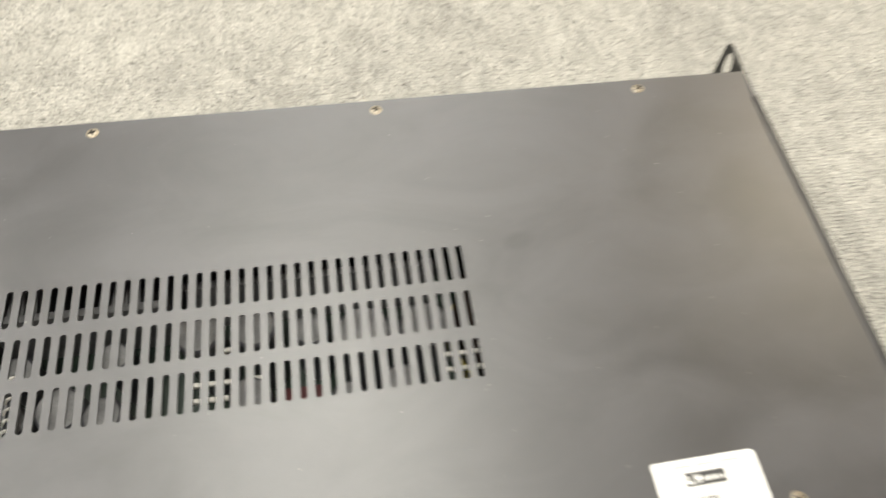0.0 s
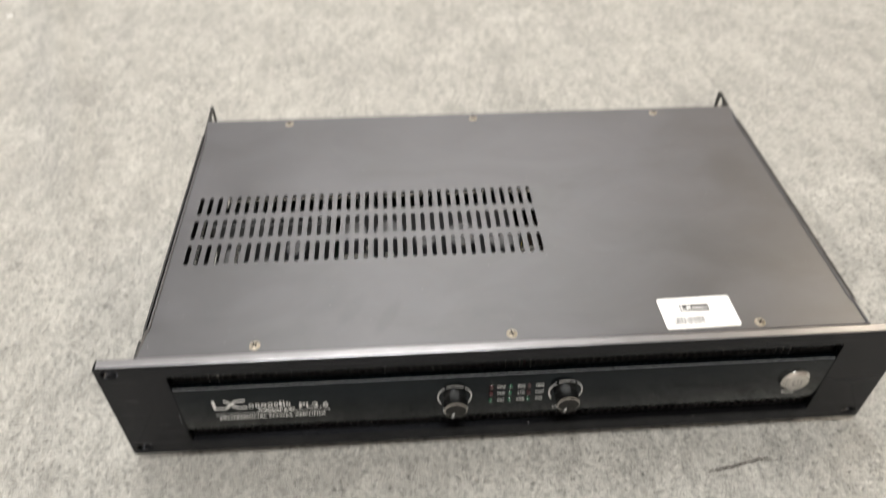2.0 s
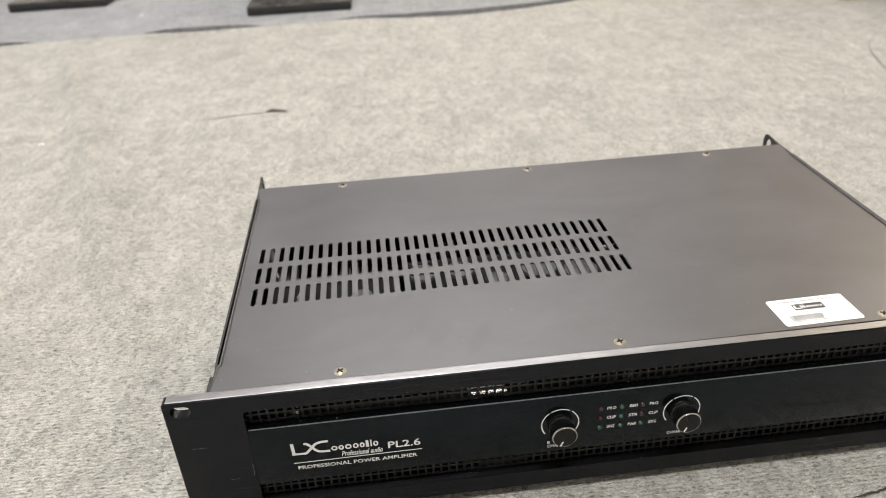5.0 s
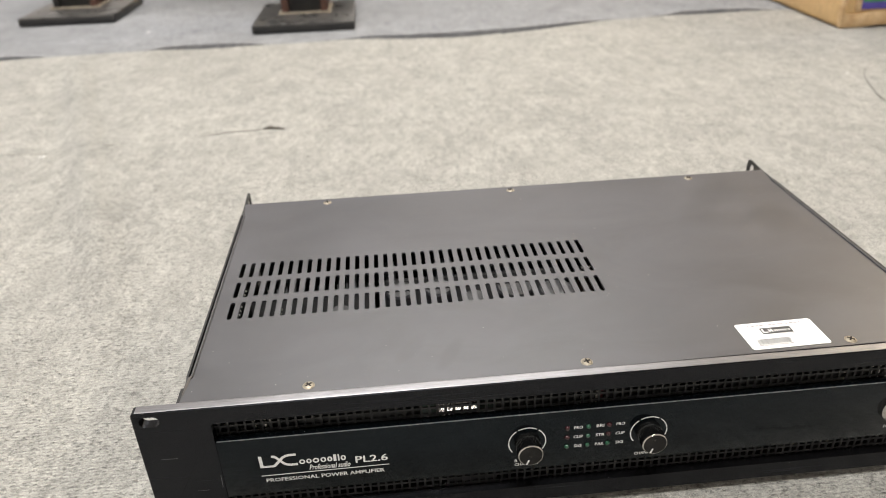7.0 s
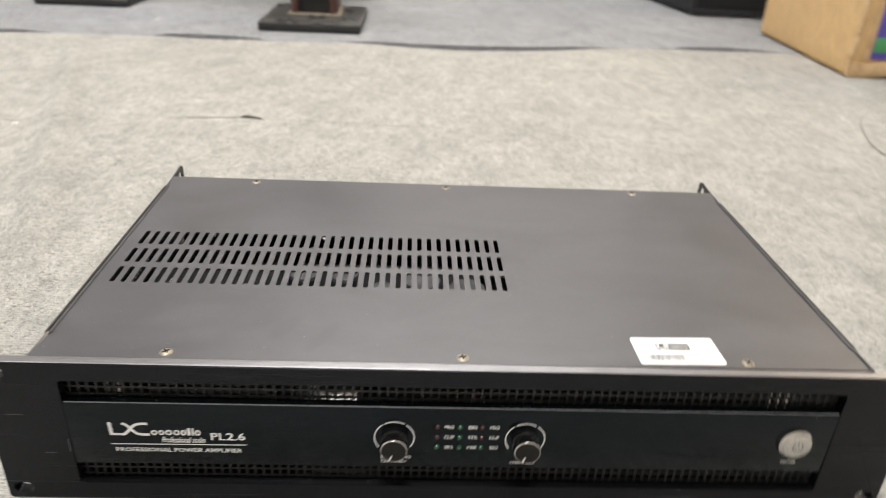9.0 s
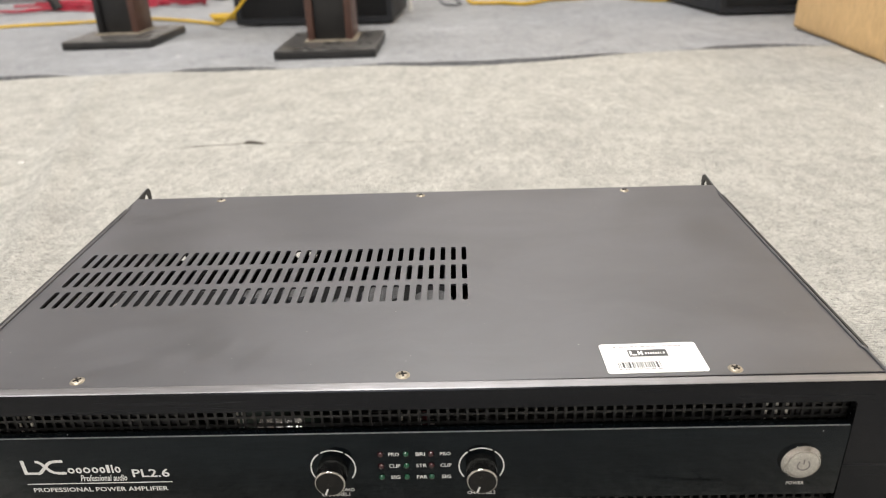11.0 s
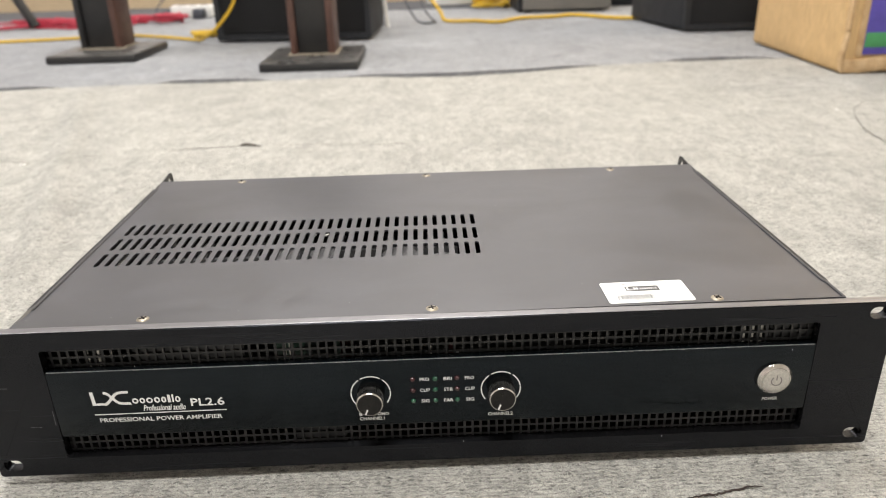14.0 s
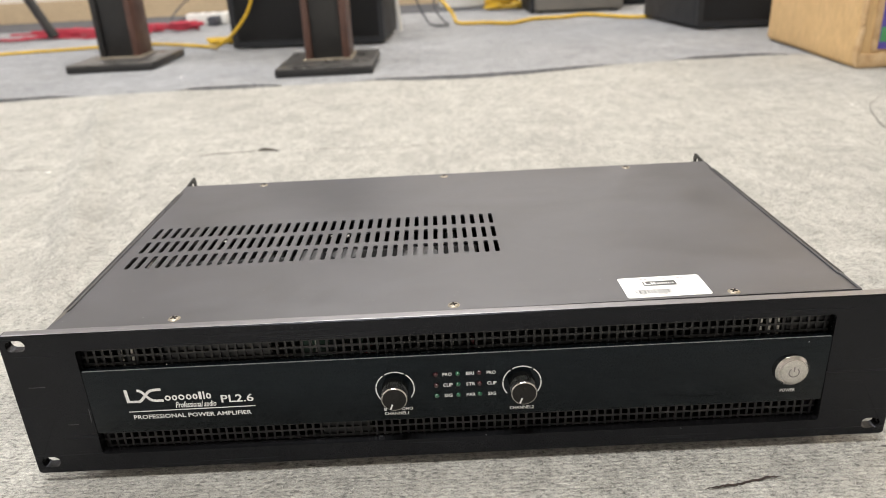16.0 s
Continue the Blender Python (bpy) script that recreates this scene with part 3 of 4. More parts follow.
for x0, x1, z1, kind in ((-0.1605, -0.1571, 0.0530, "o"), (-0.1566, -0.1536, 0.0531, "o"), (-0.1531, -0.1495, 0.0532, "o"), (-0.1489, -0.1457, 0.0533, "o"),
                         (-0.1452, -0.1424, 0.0533, "o"), (-0.1418, -0.1402, 0.0545, "i"), (-0.1394, -0.1385, 0.0546, "i"), (-0.1379, -0.1350, 0.0534, "o")):
    mark = bmesh.new()
    if kind == "o":
        ring(mark, x0, x1, 0.0496, z1, 0.0009, FACE)
    else:
        poly(mark, round_rect(x0, x1, 0.0496, z1, 0.0003, 2), FACE)
    part("emblem_mark", mark, "ink", panel)

for tx, tz, body in ((-0.0080, 0.0568, "PRO"), (0.0047, 0.0568, "BRI"), (0.0160, 0.0568, "PRO"),
                     (-0.0080, 0.0500, "CLIP"), (0.0047, 0.0500, "STR"), (0.0160, 0.0500, "CLIP"),
                     (-0.0075, 0.0432, "SIG"), (0.0047, 0.0432, "PAR"), (0.0165, 0.0432, "SIG")):
    lettering(body, tx, tx + (0.0053 if body == "CLIP" else 0.0044 if body in ("SIG", "BRI") else 0.0050), tz, tz + 0.0021, FACE, panel)
lettering("CHANNEL1", -0.0412, -0.0278, 0.0331, 0.0352, FACE, panel)
lettering("CHANNEL2", 0.0283, 0.0418, 0.0331, 0.0352, FACE, panel)
lettering("B", -0.0412, -0.0397, 0.0360, 0.0380, FACE, panel)
lettering("OMO", -0.0315, -0.0253, 0.0360, 0.0380, FACE, panel)
lettering("POWER", 0.1780, 0.1864, 0.0360, 0.0381, FACE, panel)
for cx in (-0.0343, 0.0352):
    dial = bmesh.new()
    for a0, a1 in ((-128, -84), (-82, -37), (-30, 30), (37, 82), (84, 126)):
        pts = [(cx + r * math.sin(radians(a)), 0.0503 + r * math.cos(radians(a)))
               for r, seq in ((0.0108, [a0 + (a1 - a0) * k / 8 for k in range(9)]), (0.0101, [a1 + (a0 - a1) * k / 8 for k in range(9)])) for a in seq]
        poly(dial, pts, FACE)
    part("dial_scale", dial, "ink", panel, "broken white ring round a knob")

# status lights
for i, lx in enumerate((-0.0117, 0.0002, 0.0119)):
    for j, lz in enumerate((0.0579, 0.0511, 0.0443)):
        red = (i != 1 and j < 2)
        dome = lathe(bmesh.new(), (lx, 0.0006, lz), (0, -1, 0), [(0, 0.0015), (0.0006, 0.0015), (0.0013, 0.0012), (0.0017, 0.0007), (0.00185, 0.0002)], 16)
        part("status_light", dome, "led_red" if red else "led_green", panel, "unlit dark red lamp" if red else "small green lamp")

# two volume knobs with a knurled skirt and a polished rim
for cx in (-0.0343, 0.0352):
    body = bmesh.new()
    n, prof = 96, [(0.0, 0.0072), (0.0006, 0.0072), (0.0012, 0.0072), (0.0092, 0.0070), (0.0099, 0.0070)]
    lathe(body, (cx, 0.0003, 0.0503), (0, -1, 0), prof, n)
    for k, v in enumerate(body.verts):
        if (k % n) % 2 == 0 and 2 * n <= k < 4 * n:
            v.co.x = cx + (v.co.x - cx) * 0.965
            v.co.z = 0.0503 + (v.co.z - 0.0503) * 0.965
    knob = part("volume_knob", body, "knob", amp, "black ribbed knob with a polished rim", 0.5)
    part("rim", lathe(bmesh.new(), (cx, -0.0095, 0.0503), (0, -1, 0), [(0, 0.0070), (0.0006, 0.0071), (0.0010, 0.0068), (0.00105, 0.0063)], 48), "chrome", knob)
    part("face", lathe(bmesh.new(), (cx, -0.0104, 0.0503), (0, -1, 0), [(0, 0.0065), (0.0003, 0.0064), (0.0003, 0.003)], 48), "knob_face", knob, "dark spun metal face")
    mark = boxed(-0.0004, 0.0004, -0.01102, -0.0106, -0.0062, -0.0030)
    turned(mark, Matrix.Translation((cx, 0, 0.0503)) @ pose(0, 0, 0, 0, 22, 0))
    part("pointer", mark, "ink", knob)

# power button
button = part("power_button", lathe(bmesh.new(), (0.1826, 0.0004, 0.0503), (0, -1, 0), [(0, 0.0094), (0.0014, 0.0094), (0.0018, 0.0091), (0.0030, 0.0079), (0.0031, 0.0074), (0.0027, 0.0073)], 48), "chrome", amp, "round steel power button with a bevelled rim", 0.3)
part("button_cap", lathe(bmesh.new(), (0.1826, -0.0014, 0.0503), (0, -1, 0), [(0, 0.0072), (0.0014, 0.0071), (0.0016, 0.0068), (0.0016, 0.004)], 40), "steel", button)
sym = bmesh.new()
yy = -0.00312
poly(sym, [(0.1826 + r * math.sin(radians(a)), 0.0503 + r * math.cos(radians(a))) for r, seq in ((0.0031, range(35, 326, 15)), (0.0024, range(325, 34, -15))) for a in seq], yy)
poly(sym, [(0.18225, 0.0507), (0.18295, 0.0507), (0.18295, 0.0537), (0.18225, 0.0537)], yy)
part("power_symbol", sym, "grey_ink", button)

# top cover with three rows of slots
vents = []
for r in range(3):
    for k in range(37):
        vx, vy = -0.2042 + 0.0065 * k, 0.0915 + 0.025 * r
        vents.append(round_rect(vx - 0.0015, vx + 0.0015, vy - 0.0095, vy + 0.0095, 0.00135, 3))
outline = [(-0.2166, 0.0062), (0.2166, 0.0062), (0.2166, 0.026), (0.2156, 0.028), (0.2156, 0.230), (0.2166, 0.231), (0.2166, 0.2495), (-0.2166, 0.2495),
           (-0.2166, 0.231), (-0.2156, 0.230), (-0.2156, 0.028), (-0.2166, 0.026)]
cover = sheet(outline, vents, 0.0012, Matrix.Translation((0, 0, TOPZ)))
turned_edge = [e for e in cover.edges if len(e.link_faces) == 2 and e.calc_face_angle(0) > 1.2 and all(abs(v.co.z - TOPZ) < 1e-5 and (abs(v.co.x) > 0.2150 or v.co.y > 0.249) for v in e.verts)]
bmesh.ops.bevel(cover, geom=turned_edge, offset=0.0011, segments=3, affect="EDGES")
part("top_cover", cover, "cover", amp, "satin black steel cover with three rows of slots", 0.3)
for sx in (-1, 1):
    lip = boxed(sx * 0.2146 - 0.0006, sx * 0.2146 + 0.0006, 0.028, 0.230, TOPZ - 0.008, TOPZ - 0.0013)
    part("cover_lip", lip, "chassis", amp)

# side panels that run on behind the back as pierced ears
ear_hole = [(0.2664 + 0.0052 * math.sin(radians(a)), 0.0828 + 0.0092 * math.cos(radians(a))) for a in range(0, 360, 20)]
side_out = [(0.0062, 0.012), (0.2560, 0.012), (0.2752, 0.060), (0.2752, 0.0895), (0.2738, 0.0935), (0.2712, 0.0948), (0.2680, 0.0946), (0.252, TOPZ - 0.0004), (0.231, TOPZ - 0.0013), (0.231, TOPZ), (0.230, TOPZ + 0.0002), (0.028, TOPZ + 0.0002), (0.026, TOPZ - 0.0013), (0.0062, TOPZ - 0.0013)]
FACING_X = Matrix(((0, 0, 1, 0), (1, 0, 0, 0), (0, 1, 0, 0), (0, 0, 0, 1)))
for sx in (-1, 1):
    side = sheet(side_out, [ear_hole], 0.0012, Matrix.Translation((sx * 0.2177 + 0.0006, 0, 0)) @ FACING_X)
    sp = part("side_panel", side, "chassis", amp, "black side panel ending in a pierced ear", 0.3)
    for sy in (0.045, 0.205):
        part("side_screw", lathe(bmesh.new(), (sx * 0.2182, sy, 0.083), (sx, 0, 0), [(0, 0.0032), (0.0008, 0.0030), (0.0016, 0.0020), (0.0018, 0.0008)], 16), "nickel", sp)
    brace = boxed(sx * 0.2198 - 0.0015, sx * 0.2198 + 0.0015, 0.0062, 0.024, 0.02, TOPZ - 0.004, 0.0006)
    part("corner_bracket", brace, "chassis", amp)
ports = [[(px + 0.0032 * math.cos(radians(a)), 0.0445 + 0.0032 * math.sin(radians(a))) for a in range(0, 360, 24)] for px in (-0.1915, -0.0985, -0.0880)]
rear = sheet([(-0.2150, 0.012), (0.2150, 0.012), (0.2150, TOPZ - 0.0014), (-0.2150, TOPZ - 0.0014)], ports, 0.0012, Matrix.Translation((0, 0.2488, 0)) @ UPRIGHT)
part("rear_panel", rear, "chassis", amp, "black rear panel with round holes", 0)
part("base_plate", boxed(-0.2160, 0.2160, 0.0066, 0.2500, 0.0085, 0.0100), "chassis", amp)
for fx in (-0.185, 0.185):
    for fy in (0.03, 0.225):
        part("rubber_foot", lathe(bmesh.new(), (fx, fy, -0.0025), (0, 0, 1), [(0, 0.0095), (0.001, 0.0105), (0.0112, 0.0115)], 24), "rubber", amp)


def cover_screw(sx, sy, turn):
    head = lathe(bmesh.new(), (sx, sy, TOPZ), (0, 0, 1), [(0, 0.0029), (0.0002, 0.0029), (0.0005, 0.0026), (0.0007, 0.0020), (0.0008, 0.0010)], 24)
    sc = part("cover_screw", head, "nickel", amp, "nickel cross-head screw")
    # Raised near-black cross: the shade of the cross slot is put into its colour.
    cross = boxed(-0.0019, 0.0019, -0.00045, 0.00045, 0.0004, 0.00096)
    box(cross, -0.00045, 0.00045, -0.0019, 0.0019, 0.0004, 0.00098)
    part("cross_shade", turned(cross, Matrix.Translation((sx, sy, TOPZ)) @ pose(0, 0, 0, 0, 0, turn)), "recess", sc)
    part("countersink", lathe(bmesh.new(), (sx, sy, TOPZ), (0, 0, 1), [(0, 0.0034), (0.00012, 0.0033), (0.00013, 0.0030)], 24), "nickel", sc)


for k, (sx, sy) in enumerate(((-0.151, 0.012), (0.0, 0.012), (0.151, 0.012), (-0.151, 0.2435), (-0.001, 0.2435), (0.150, 0.2435))):
    cover_screw(sx, sy, (38, 12, 52, 20, 70, 33)[k])

# paper sticker on the cover
LABEL = Matrix.Translation((0.1162, 0.0222, TOPZ)) @ pose(0, 0, 0, 0, 0, 1.2)
sticker = part("sticker", sheet(round_rect(-0.0230, 0.0230, -0.0122, 0.0122, 0.0016, 4), [], 0.00015, LABEL @ Matrix.Translation((0, 0, 0.0002))), "paper", amp, "white rounded paper sticker with a dark bar and a barcode")


def on_label(name, quads, material, up):
    bm = bmesh.new()
    for x0, x1, y0, y1 in quads:
        bm.faces.new([bm.verts.new(LABEL @ Vector((px, py, 0.0002 + up))) for px, py in ((x0, y0), (x1, y0), (x1, y1), (x0, y1))])
    return part(name, bm, material, sticker, smooth=0)


on_label("dark_bar", [(-0.0105, 0.0078, 0.0008, 0.0066)], "black_ink", 0.00008)
on_label("bar_mark", [(-0.0098, -0.0088, 0.0020, 0.0056), (-0.0088, -0.0066, 0.0020, 0.0028), (-0.0060, -0.0053, 0.0020, 0.0056), (-0.0044, -0.0037, 0.0020, 0.0056), (-0.0053, -0.0044, 0.0033, 0.0043)] + [(-0.0026 + 0.0012 * k, -0.0026 + 0.0012 * k + (0.0007 if k != 6 else 0.0003), 0.0026, 0.0042) for k in range(8)], "paper", 0.00016)
rnd = random.Random(4)
bars, bx = [], -0.0172
while bx < 0.0020:
    w = rnd.choice((0.0004, 0.0004, 0.0007, 0.0011))
    bars.append((bx, bx + w, -0.0082, -0.0034))
    bx += w + rnd.choice((0.0003, 0.0004, 0.0006))
on_label("barcode", bars, "black_ink", 0.00008)
on_label("small_print", [(-0.0165 + 0.0026 * k, -0.0165 + 0.0026 * k + (0.0021 if k % 4 else 0.0012), 0.0088, 0.0098) for k in range(13)]
         + [(-0.0178 + 0.0030 * k, -0.0178 + 0.0030 * k + 0.0022, -0.0096, -0.0087) for k in range(7)] + [(-0.0010 + 0.0018 * k, -0.0010 + 0.0018 * k + 0.0014, -0.0004, 0.0001) for k in range(5)], "grey_ink", 0.00008)

# what shows dimly through the slots and the grille
part("circuit_board", boxed(-0.205, 0.06, 0.045, 0.235, 0.0200, 0.0216), "circuit", amp)
for hx0, hx1, hy in ((-0.205, -0.118, 0.150), (-0.108, 0.020, 0.158)):
    sink = part("heat_sink", boxed(hx0, hx1, hy, hy + 0.004, 0.0218, 0.066), "dull_top", amp, "finned dull grey heat sink")
    fx = hx0
    while fx < hx1:
        part("fin", boxed(fx, fx + 0.0014, hy + 0.004, hy + 0.030, 0.0218, 0.066), "dull_top", sink)
        fx += 0.0062
front_sink = part("heat_sink", boxed(-0.158, -0.100, 0.0080, 0.012, 0.034, 0.088), "grille", amp)
for k in range(9):
    part("fin", boxed(-0.157 + 0.0062 * k, -0.155 + 0.0062 * k, 0.012, 0.034, 0.034, 0.084), "chassis", front_sink)
part("bracket", boxed(0.180, 0.205, 0.0080, 0.0100, 0.060, 0.090), "grille", amp)
part("bracket", boxed(-0.078, -0.050, 0.0080, 0.0100, 0.012, 0.034), "grille", amp)
part("metal_strip", boxed(-0.0805, -0.0570, 0.0345, 0.0462, 0.0434, 0.0448, 0.0003), "chrome", amp, "bare polished metal strip")
# Added black sheets that block light and view, keeping the inside dark.
for bx0, bx1, top in ((-0.212, -0.092, 0.0915), (-0.092, -0.046, 0.0400), (-0.046, 0.212, 0.0915)):
    part("sight_block", boxed(bx0, bx1, 0.0395, 0.0408, 0.0105, top), "chassis", amp)
# Thin white upright rods just behind the grille.
for px in (-0.1822, -0.1764, 0.1665, 0.1712, 0.1760):
    part("white_rod", lathe(bmesh.new(), (px, 0.0088, 0.056), (0, 0, 1), [(0, 0.0007), (0.030, 0.0007)], 10), "ceramic", amp)
for cx, cy, r, h in ((-0.186, 0.098, 0.011, 0.046), (-0.160, 0.100, 0.011, 0.050), (-0.188, 0.127, 0.009, 0.036), (-0.140, 0.126, 0.008, 0.044), (-0.098, 0.128, 0.011, 0.056),
                     (-0.072, 0.128, 0.011, 0.056), (-0.020, 0.118, 0.013, 0.058), (0.010, 0.120, 0.013, 0.052), (-0.046, 0.128, 0.009, 0.046), (-0.140, 0.094, 0.009, 0.052),
                     (-0.030, 0.090, 0.008, 0.048), (-0.005, 0.092, 0.009, 0.054), (-0.075, 0.095, 0.010, 0.050)):
    can = part("capacitor", lathe(bmesh.new(), (cx, cy, 0.0216), (0, 0, 1), [(0, r), (h - 0.0015, r), (h, r - 0.0012)], 24), "sleeve", amp)
    part("can_top", lathe(bmesh.new(), (cx, cy, 0.0216 + h), (0, 0, 1), [(0, r - 0.0014), (0.0002, r - 0.002)], 24), "dull_top", can)
for rx, w, ys in ((-0.0950, 0.022, (0.0980, 0.1060, 0.1138, 0.1225)), (-0.0725, 0.0065, (0.0985, 0.1062, 0.1142, 0.1225)), (-0.0460, 0.0065, (0.1215, 0.1330)), (0.0270, 0.020, (0.0985, 0.1065, 0.1145))):
    for ry in ys:
        part("resistor", boxed(rx - w / 2, rx + w / 2, ry - 0.0012, ry + 0.0012, 0.0640, 0.0664, 0.0005), "ceramic", amp)
for wx, y0, y1 in ((-0.2075, 0.086, 0.145), (-0.1800, 0.084, 0.118)):
    wire = part("twisted_wire", tube(bmesh.new(), [(wx, y0, 0.074), (wx + 0.001, (y0 + y1) / 2, 0.075), (wx, y1, 0.073)], 0.0018, 8, 6), "cabinet", amp, "black and white twisted wire")
    wy = y0
    while wy < y1 - 0.003:
        part("white_turn", tube(bmesh.new(), [(wx - 0.0018, wy, 0.0755), (wx, wy + 0.0014, 0.0772), (wx + 0.0024, wy + 0.0030, 0.0755)], 0.0008, 6, 4), "ceramic", wire)
        wy += 0.0050
for px, w, z0, z1, mat_name in ((-0.0790, 0.0012, 0.064, 0.080, "ceramic"), (-0.0765, 0.0008, 0.064, 0.080, "ceramic"), (-0.0018, 0.0014, 0.064, 0.0738, "ceramic"), (0.0092, 0.0022, 0.064, 0.0745, "red_plastic"),
                                (0.0068, 0.0014, 0.062, 0.0742, "ceramic"), (0.0125, 0.0020, 0.060, 0.0695, "ceramic"), (-0.0180, 0.0016, 0.060, 0.066, "dull_top")):
    part("wire_lead", boxed(px - w / 2, px + w / 2, 0.0100, 0.0112, z0, z1, 0.0003), mat_name, amp)
part("relay", boxed(-0.060, -0.042, 0.080, 0.100, 0.0216, 0.064, 0.001), "red_plastic", amp)
core = lathe(bmesh.new(), (0.075, 0.125, 0.012), (0, 0, 1), [(0, 0.046), (0.003, 0.049), (0.050, 0.049), (0.054, 0.045), (0.054, 0.015)], 40)
transformer = part("transformer", core, "copper", amp)
part("tape_band", lathe(bmesh.new(), (0.075, 0.125, 0.030), (0, 0, 1), [(0, 0.0495), (0.018, 0.0495)], 40), "yellow_tape", transformer)


# ---- small things on the carpet ----
rnd = random.Random(5)
line = []
for k in range(30):
    u = k / 29
    line.append((0.129 + 0.044 * u + rnd.uniform(-0.0004, 0.0004), -0.0322 + 0.0085 * u - 0.0012 * max(0, u - 0.82) / 0.18 + rnd.uniform(-0.0005, 0.0005), -0.0014 + 0.0006 * math.sin(9 * u)))
dark = tube(bmesh.new(), line, 0.00062, 7, 2, True)
for k in range(26):
    px, py, pz = line[rnd.randrange(2, 28)]
    a = rnd.uniform(0, 6.28)
    tube(dark, [(px, py, pz), (px + 0.0009 * math.cos(a), py + 0.0009 * math.sin(a), pz + 0.0003), (px + 0.0019 * math.cos(a + 0.5), py + 0.0019 * math.sin(a + 0.5), pz - 0.0002)], 0.00012, 4, 2, True)
tagged(part("thread", dark, "thread"), "short dark brown frayed thread lying on the carpet", "thread")
pale = tube(bmesh.new(), [(0.747, 0.88, 0.0), (0.711, 0.844, 0.0006), (0.678, 0.797, 0.0008), (0.649, 0.73, 0.0006), (0.631, 0.674, 0.0008), (0.624, 0.612, 0.0004), (0.608, 0.561, 0.0)], 0.0007, 8, 6, True)
tagged(part("loose_yarn", pale, "pale_thread"), "long curved grey yarn pulled out of the carpet", "yarn")
rnd = random.Random(11)
for cx, cy, s in ((-0.56, 0.665, 0.0052), (0.661, 0.818, 0.0030), (-0.614, 1.44, 0.004), (-0.42, 0.05, 0.0016), (0.36, -0.02, 0.0014)):
    fluff = bmesh.new()
    bmesh.ops.create_icosphere(fluff, subdivisions=2, radius=s)
    for v in fluff.verts:
        v.co *= 0.7 + 0.5 * rnd.random()
        v.co.z = 0.5 * v.co.z + relief(cx, cy) + 0.0005
        v.co.x += cx
        v.co.y += cy
    tagged(part("lint", fluff, "white_plastic"), "tiny white fluff on the carpet", "lint", "lint on the carpet")


fuzz = bmesh.new()
rnd = random.Random(7)
for k in range(15000):
    fx, fy = rnd.uniform(-0.52, 0.52), rnd.uniform(-0.17, 0.004) if k % 3 else rnd.uniform(-0.17, 0.42)
    if abs(fx) < 0.222 and -0.001 < fy < 0.28:
        fx = (0.225 + rnd.random() * 0.25) * (1 if fx > 0 else -1)
    a, ln, up = rnd.uniform(0, 6.28), rnd.uniform(0.0015, 0.0052), rnd.uniform(0.0003, 0.0018)
    base = Vector((fx, fy, relief(fx, fy) - 0.0002))
    way, lean = Vector((math.cos(a), math.sin(a), 0)), Vector((-math.sin(a), math.cos(a), 0)) * 0.00014
    mid, tip = base + way * ln * 0.5 + Vector((0, 0, up)), base + way * ln + Vector((0, 0, up * rnd.uniform(0.1, 1.3)))
    v = [fuzz.verts.new(p) for p in (base - lean, base + lean, mid - lean, mid + lean, mid + Vector((0, 0, 0.0002)), tip)]
    for f in ((0, 1, 3, 2), (0, 2, 4), (1, 4, 3), (2, 3, 5), (2, 5, 4), (3, 4, 5)):
        fuzz.faces.new([v[i] for i in f])
tagged(part("carpet_fibres", fuzz, "fibre", None), "loose pale fibres standing out of the carpet", "fibres", "", "stuff")


# ---- audio gear at the back of the room ----
def speaker_stand(at, turn, label, dx, cheeks=("wood_brown", "wood_brown")):
    st = thing("speaker_stand", (at[0], at[1], 0), label, "speaker stand", "speaker stands")
    m = Matrix.Translation((at[0], at[1], 0)) @ pose(0, 0, 0, 0, 0, turn)

    def put(name, bm, material, lab=""):
        return part(name, turned(bm, m), material, st, lab)

    put("base_board", boxed(-0.111, 0.111, -0.130, 0.130, 0.0, 0.020, 0.003), "dust_grey", "dusty black base board")
    put("base_skirt", boxed(-0.1115, 0.1115, -0.1305, 0.1305, 0.0005, 0.017, 0.002), "wood_black")
    put("post", boxed(dx - 0.036, dx + 0.036, -0.010, 0.080, 0.020, 0.62, 0.002), "wood_black", "black lacquered post")
    for s, wood in zip((-1, 1), cheeks):
        put("cheek", boxed(dx + s * 0.0445 - 0.0085, dx + s * 0.0445 + 0.0085, -0.018, 0.088, 0.020, 0.62, 0.004), wood, "wooden cheek along the post")
    put("glue_line", boxed(dx - 0.060, dx + 0.060, -0.028, 0.096, 0.0195, 0.0225, 0.001), "glue", "pale dusty glue line")
    put("top_board", boxed(-0.10, 0.10, -0.10, 0.14, 0.62, 0.638, 0.002), "wood_black")
    return st


speaker_stand((-0.259, 1.481), 0.0, "black speaker stand with reddish wooden cheeks beside the carpet seam", -0.003)
speaker_stand((-0.836, 1.699), 0.0, "black speaker stand with reddish wooden cheeks before red cables", -0.014, ("wood_black", "wood_brown"))


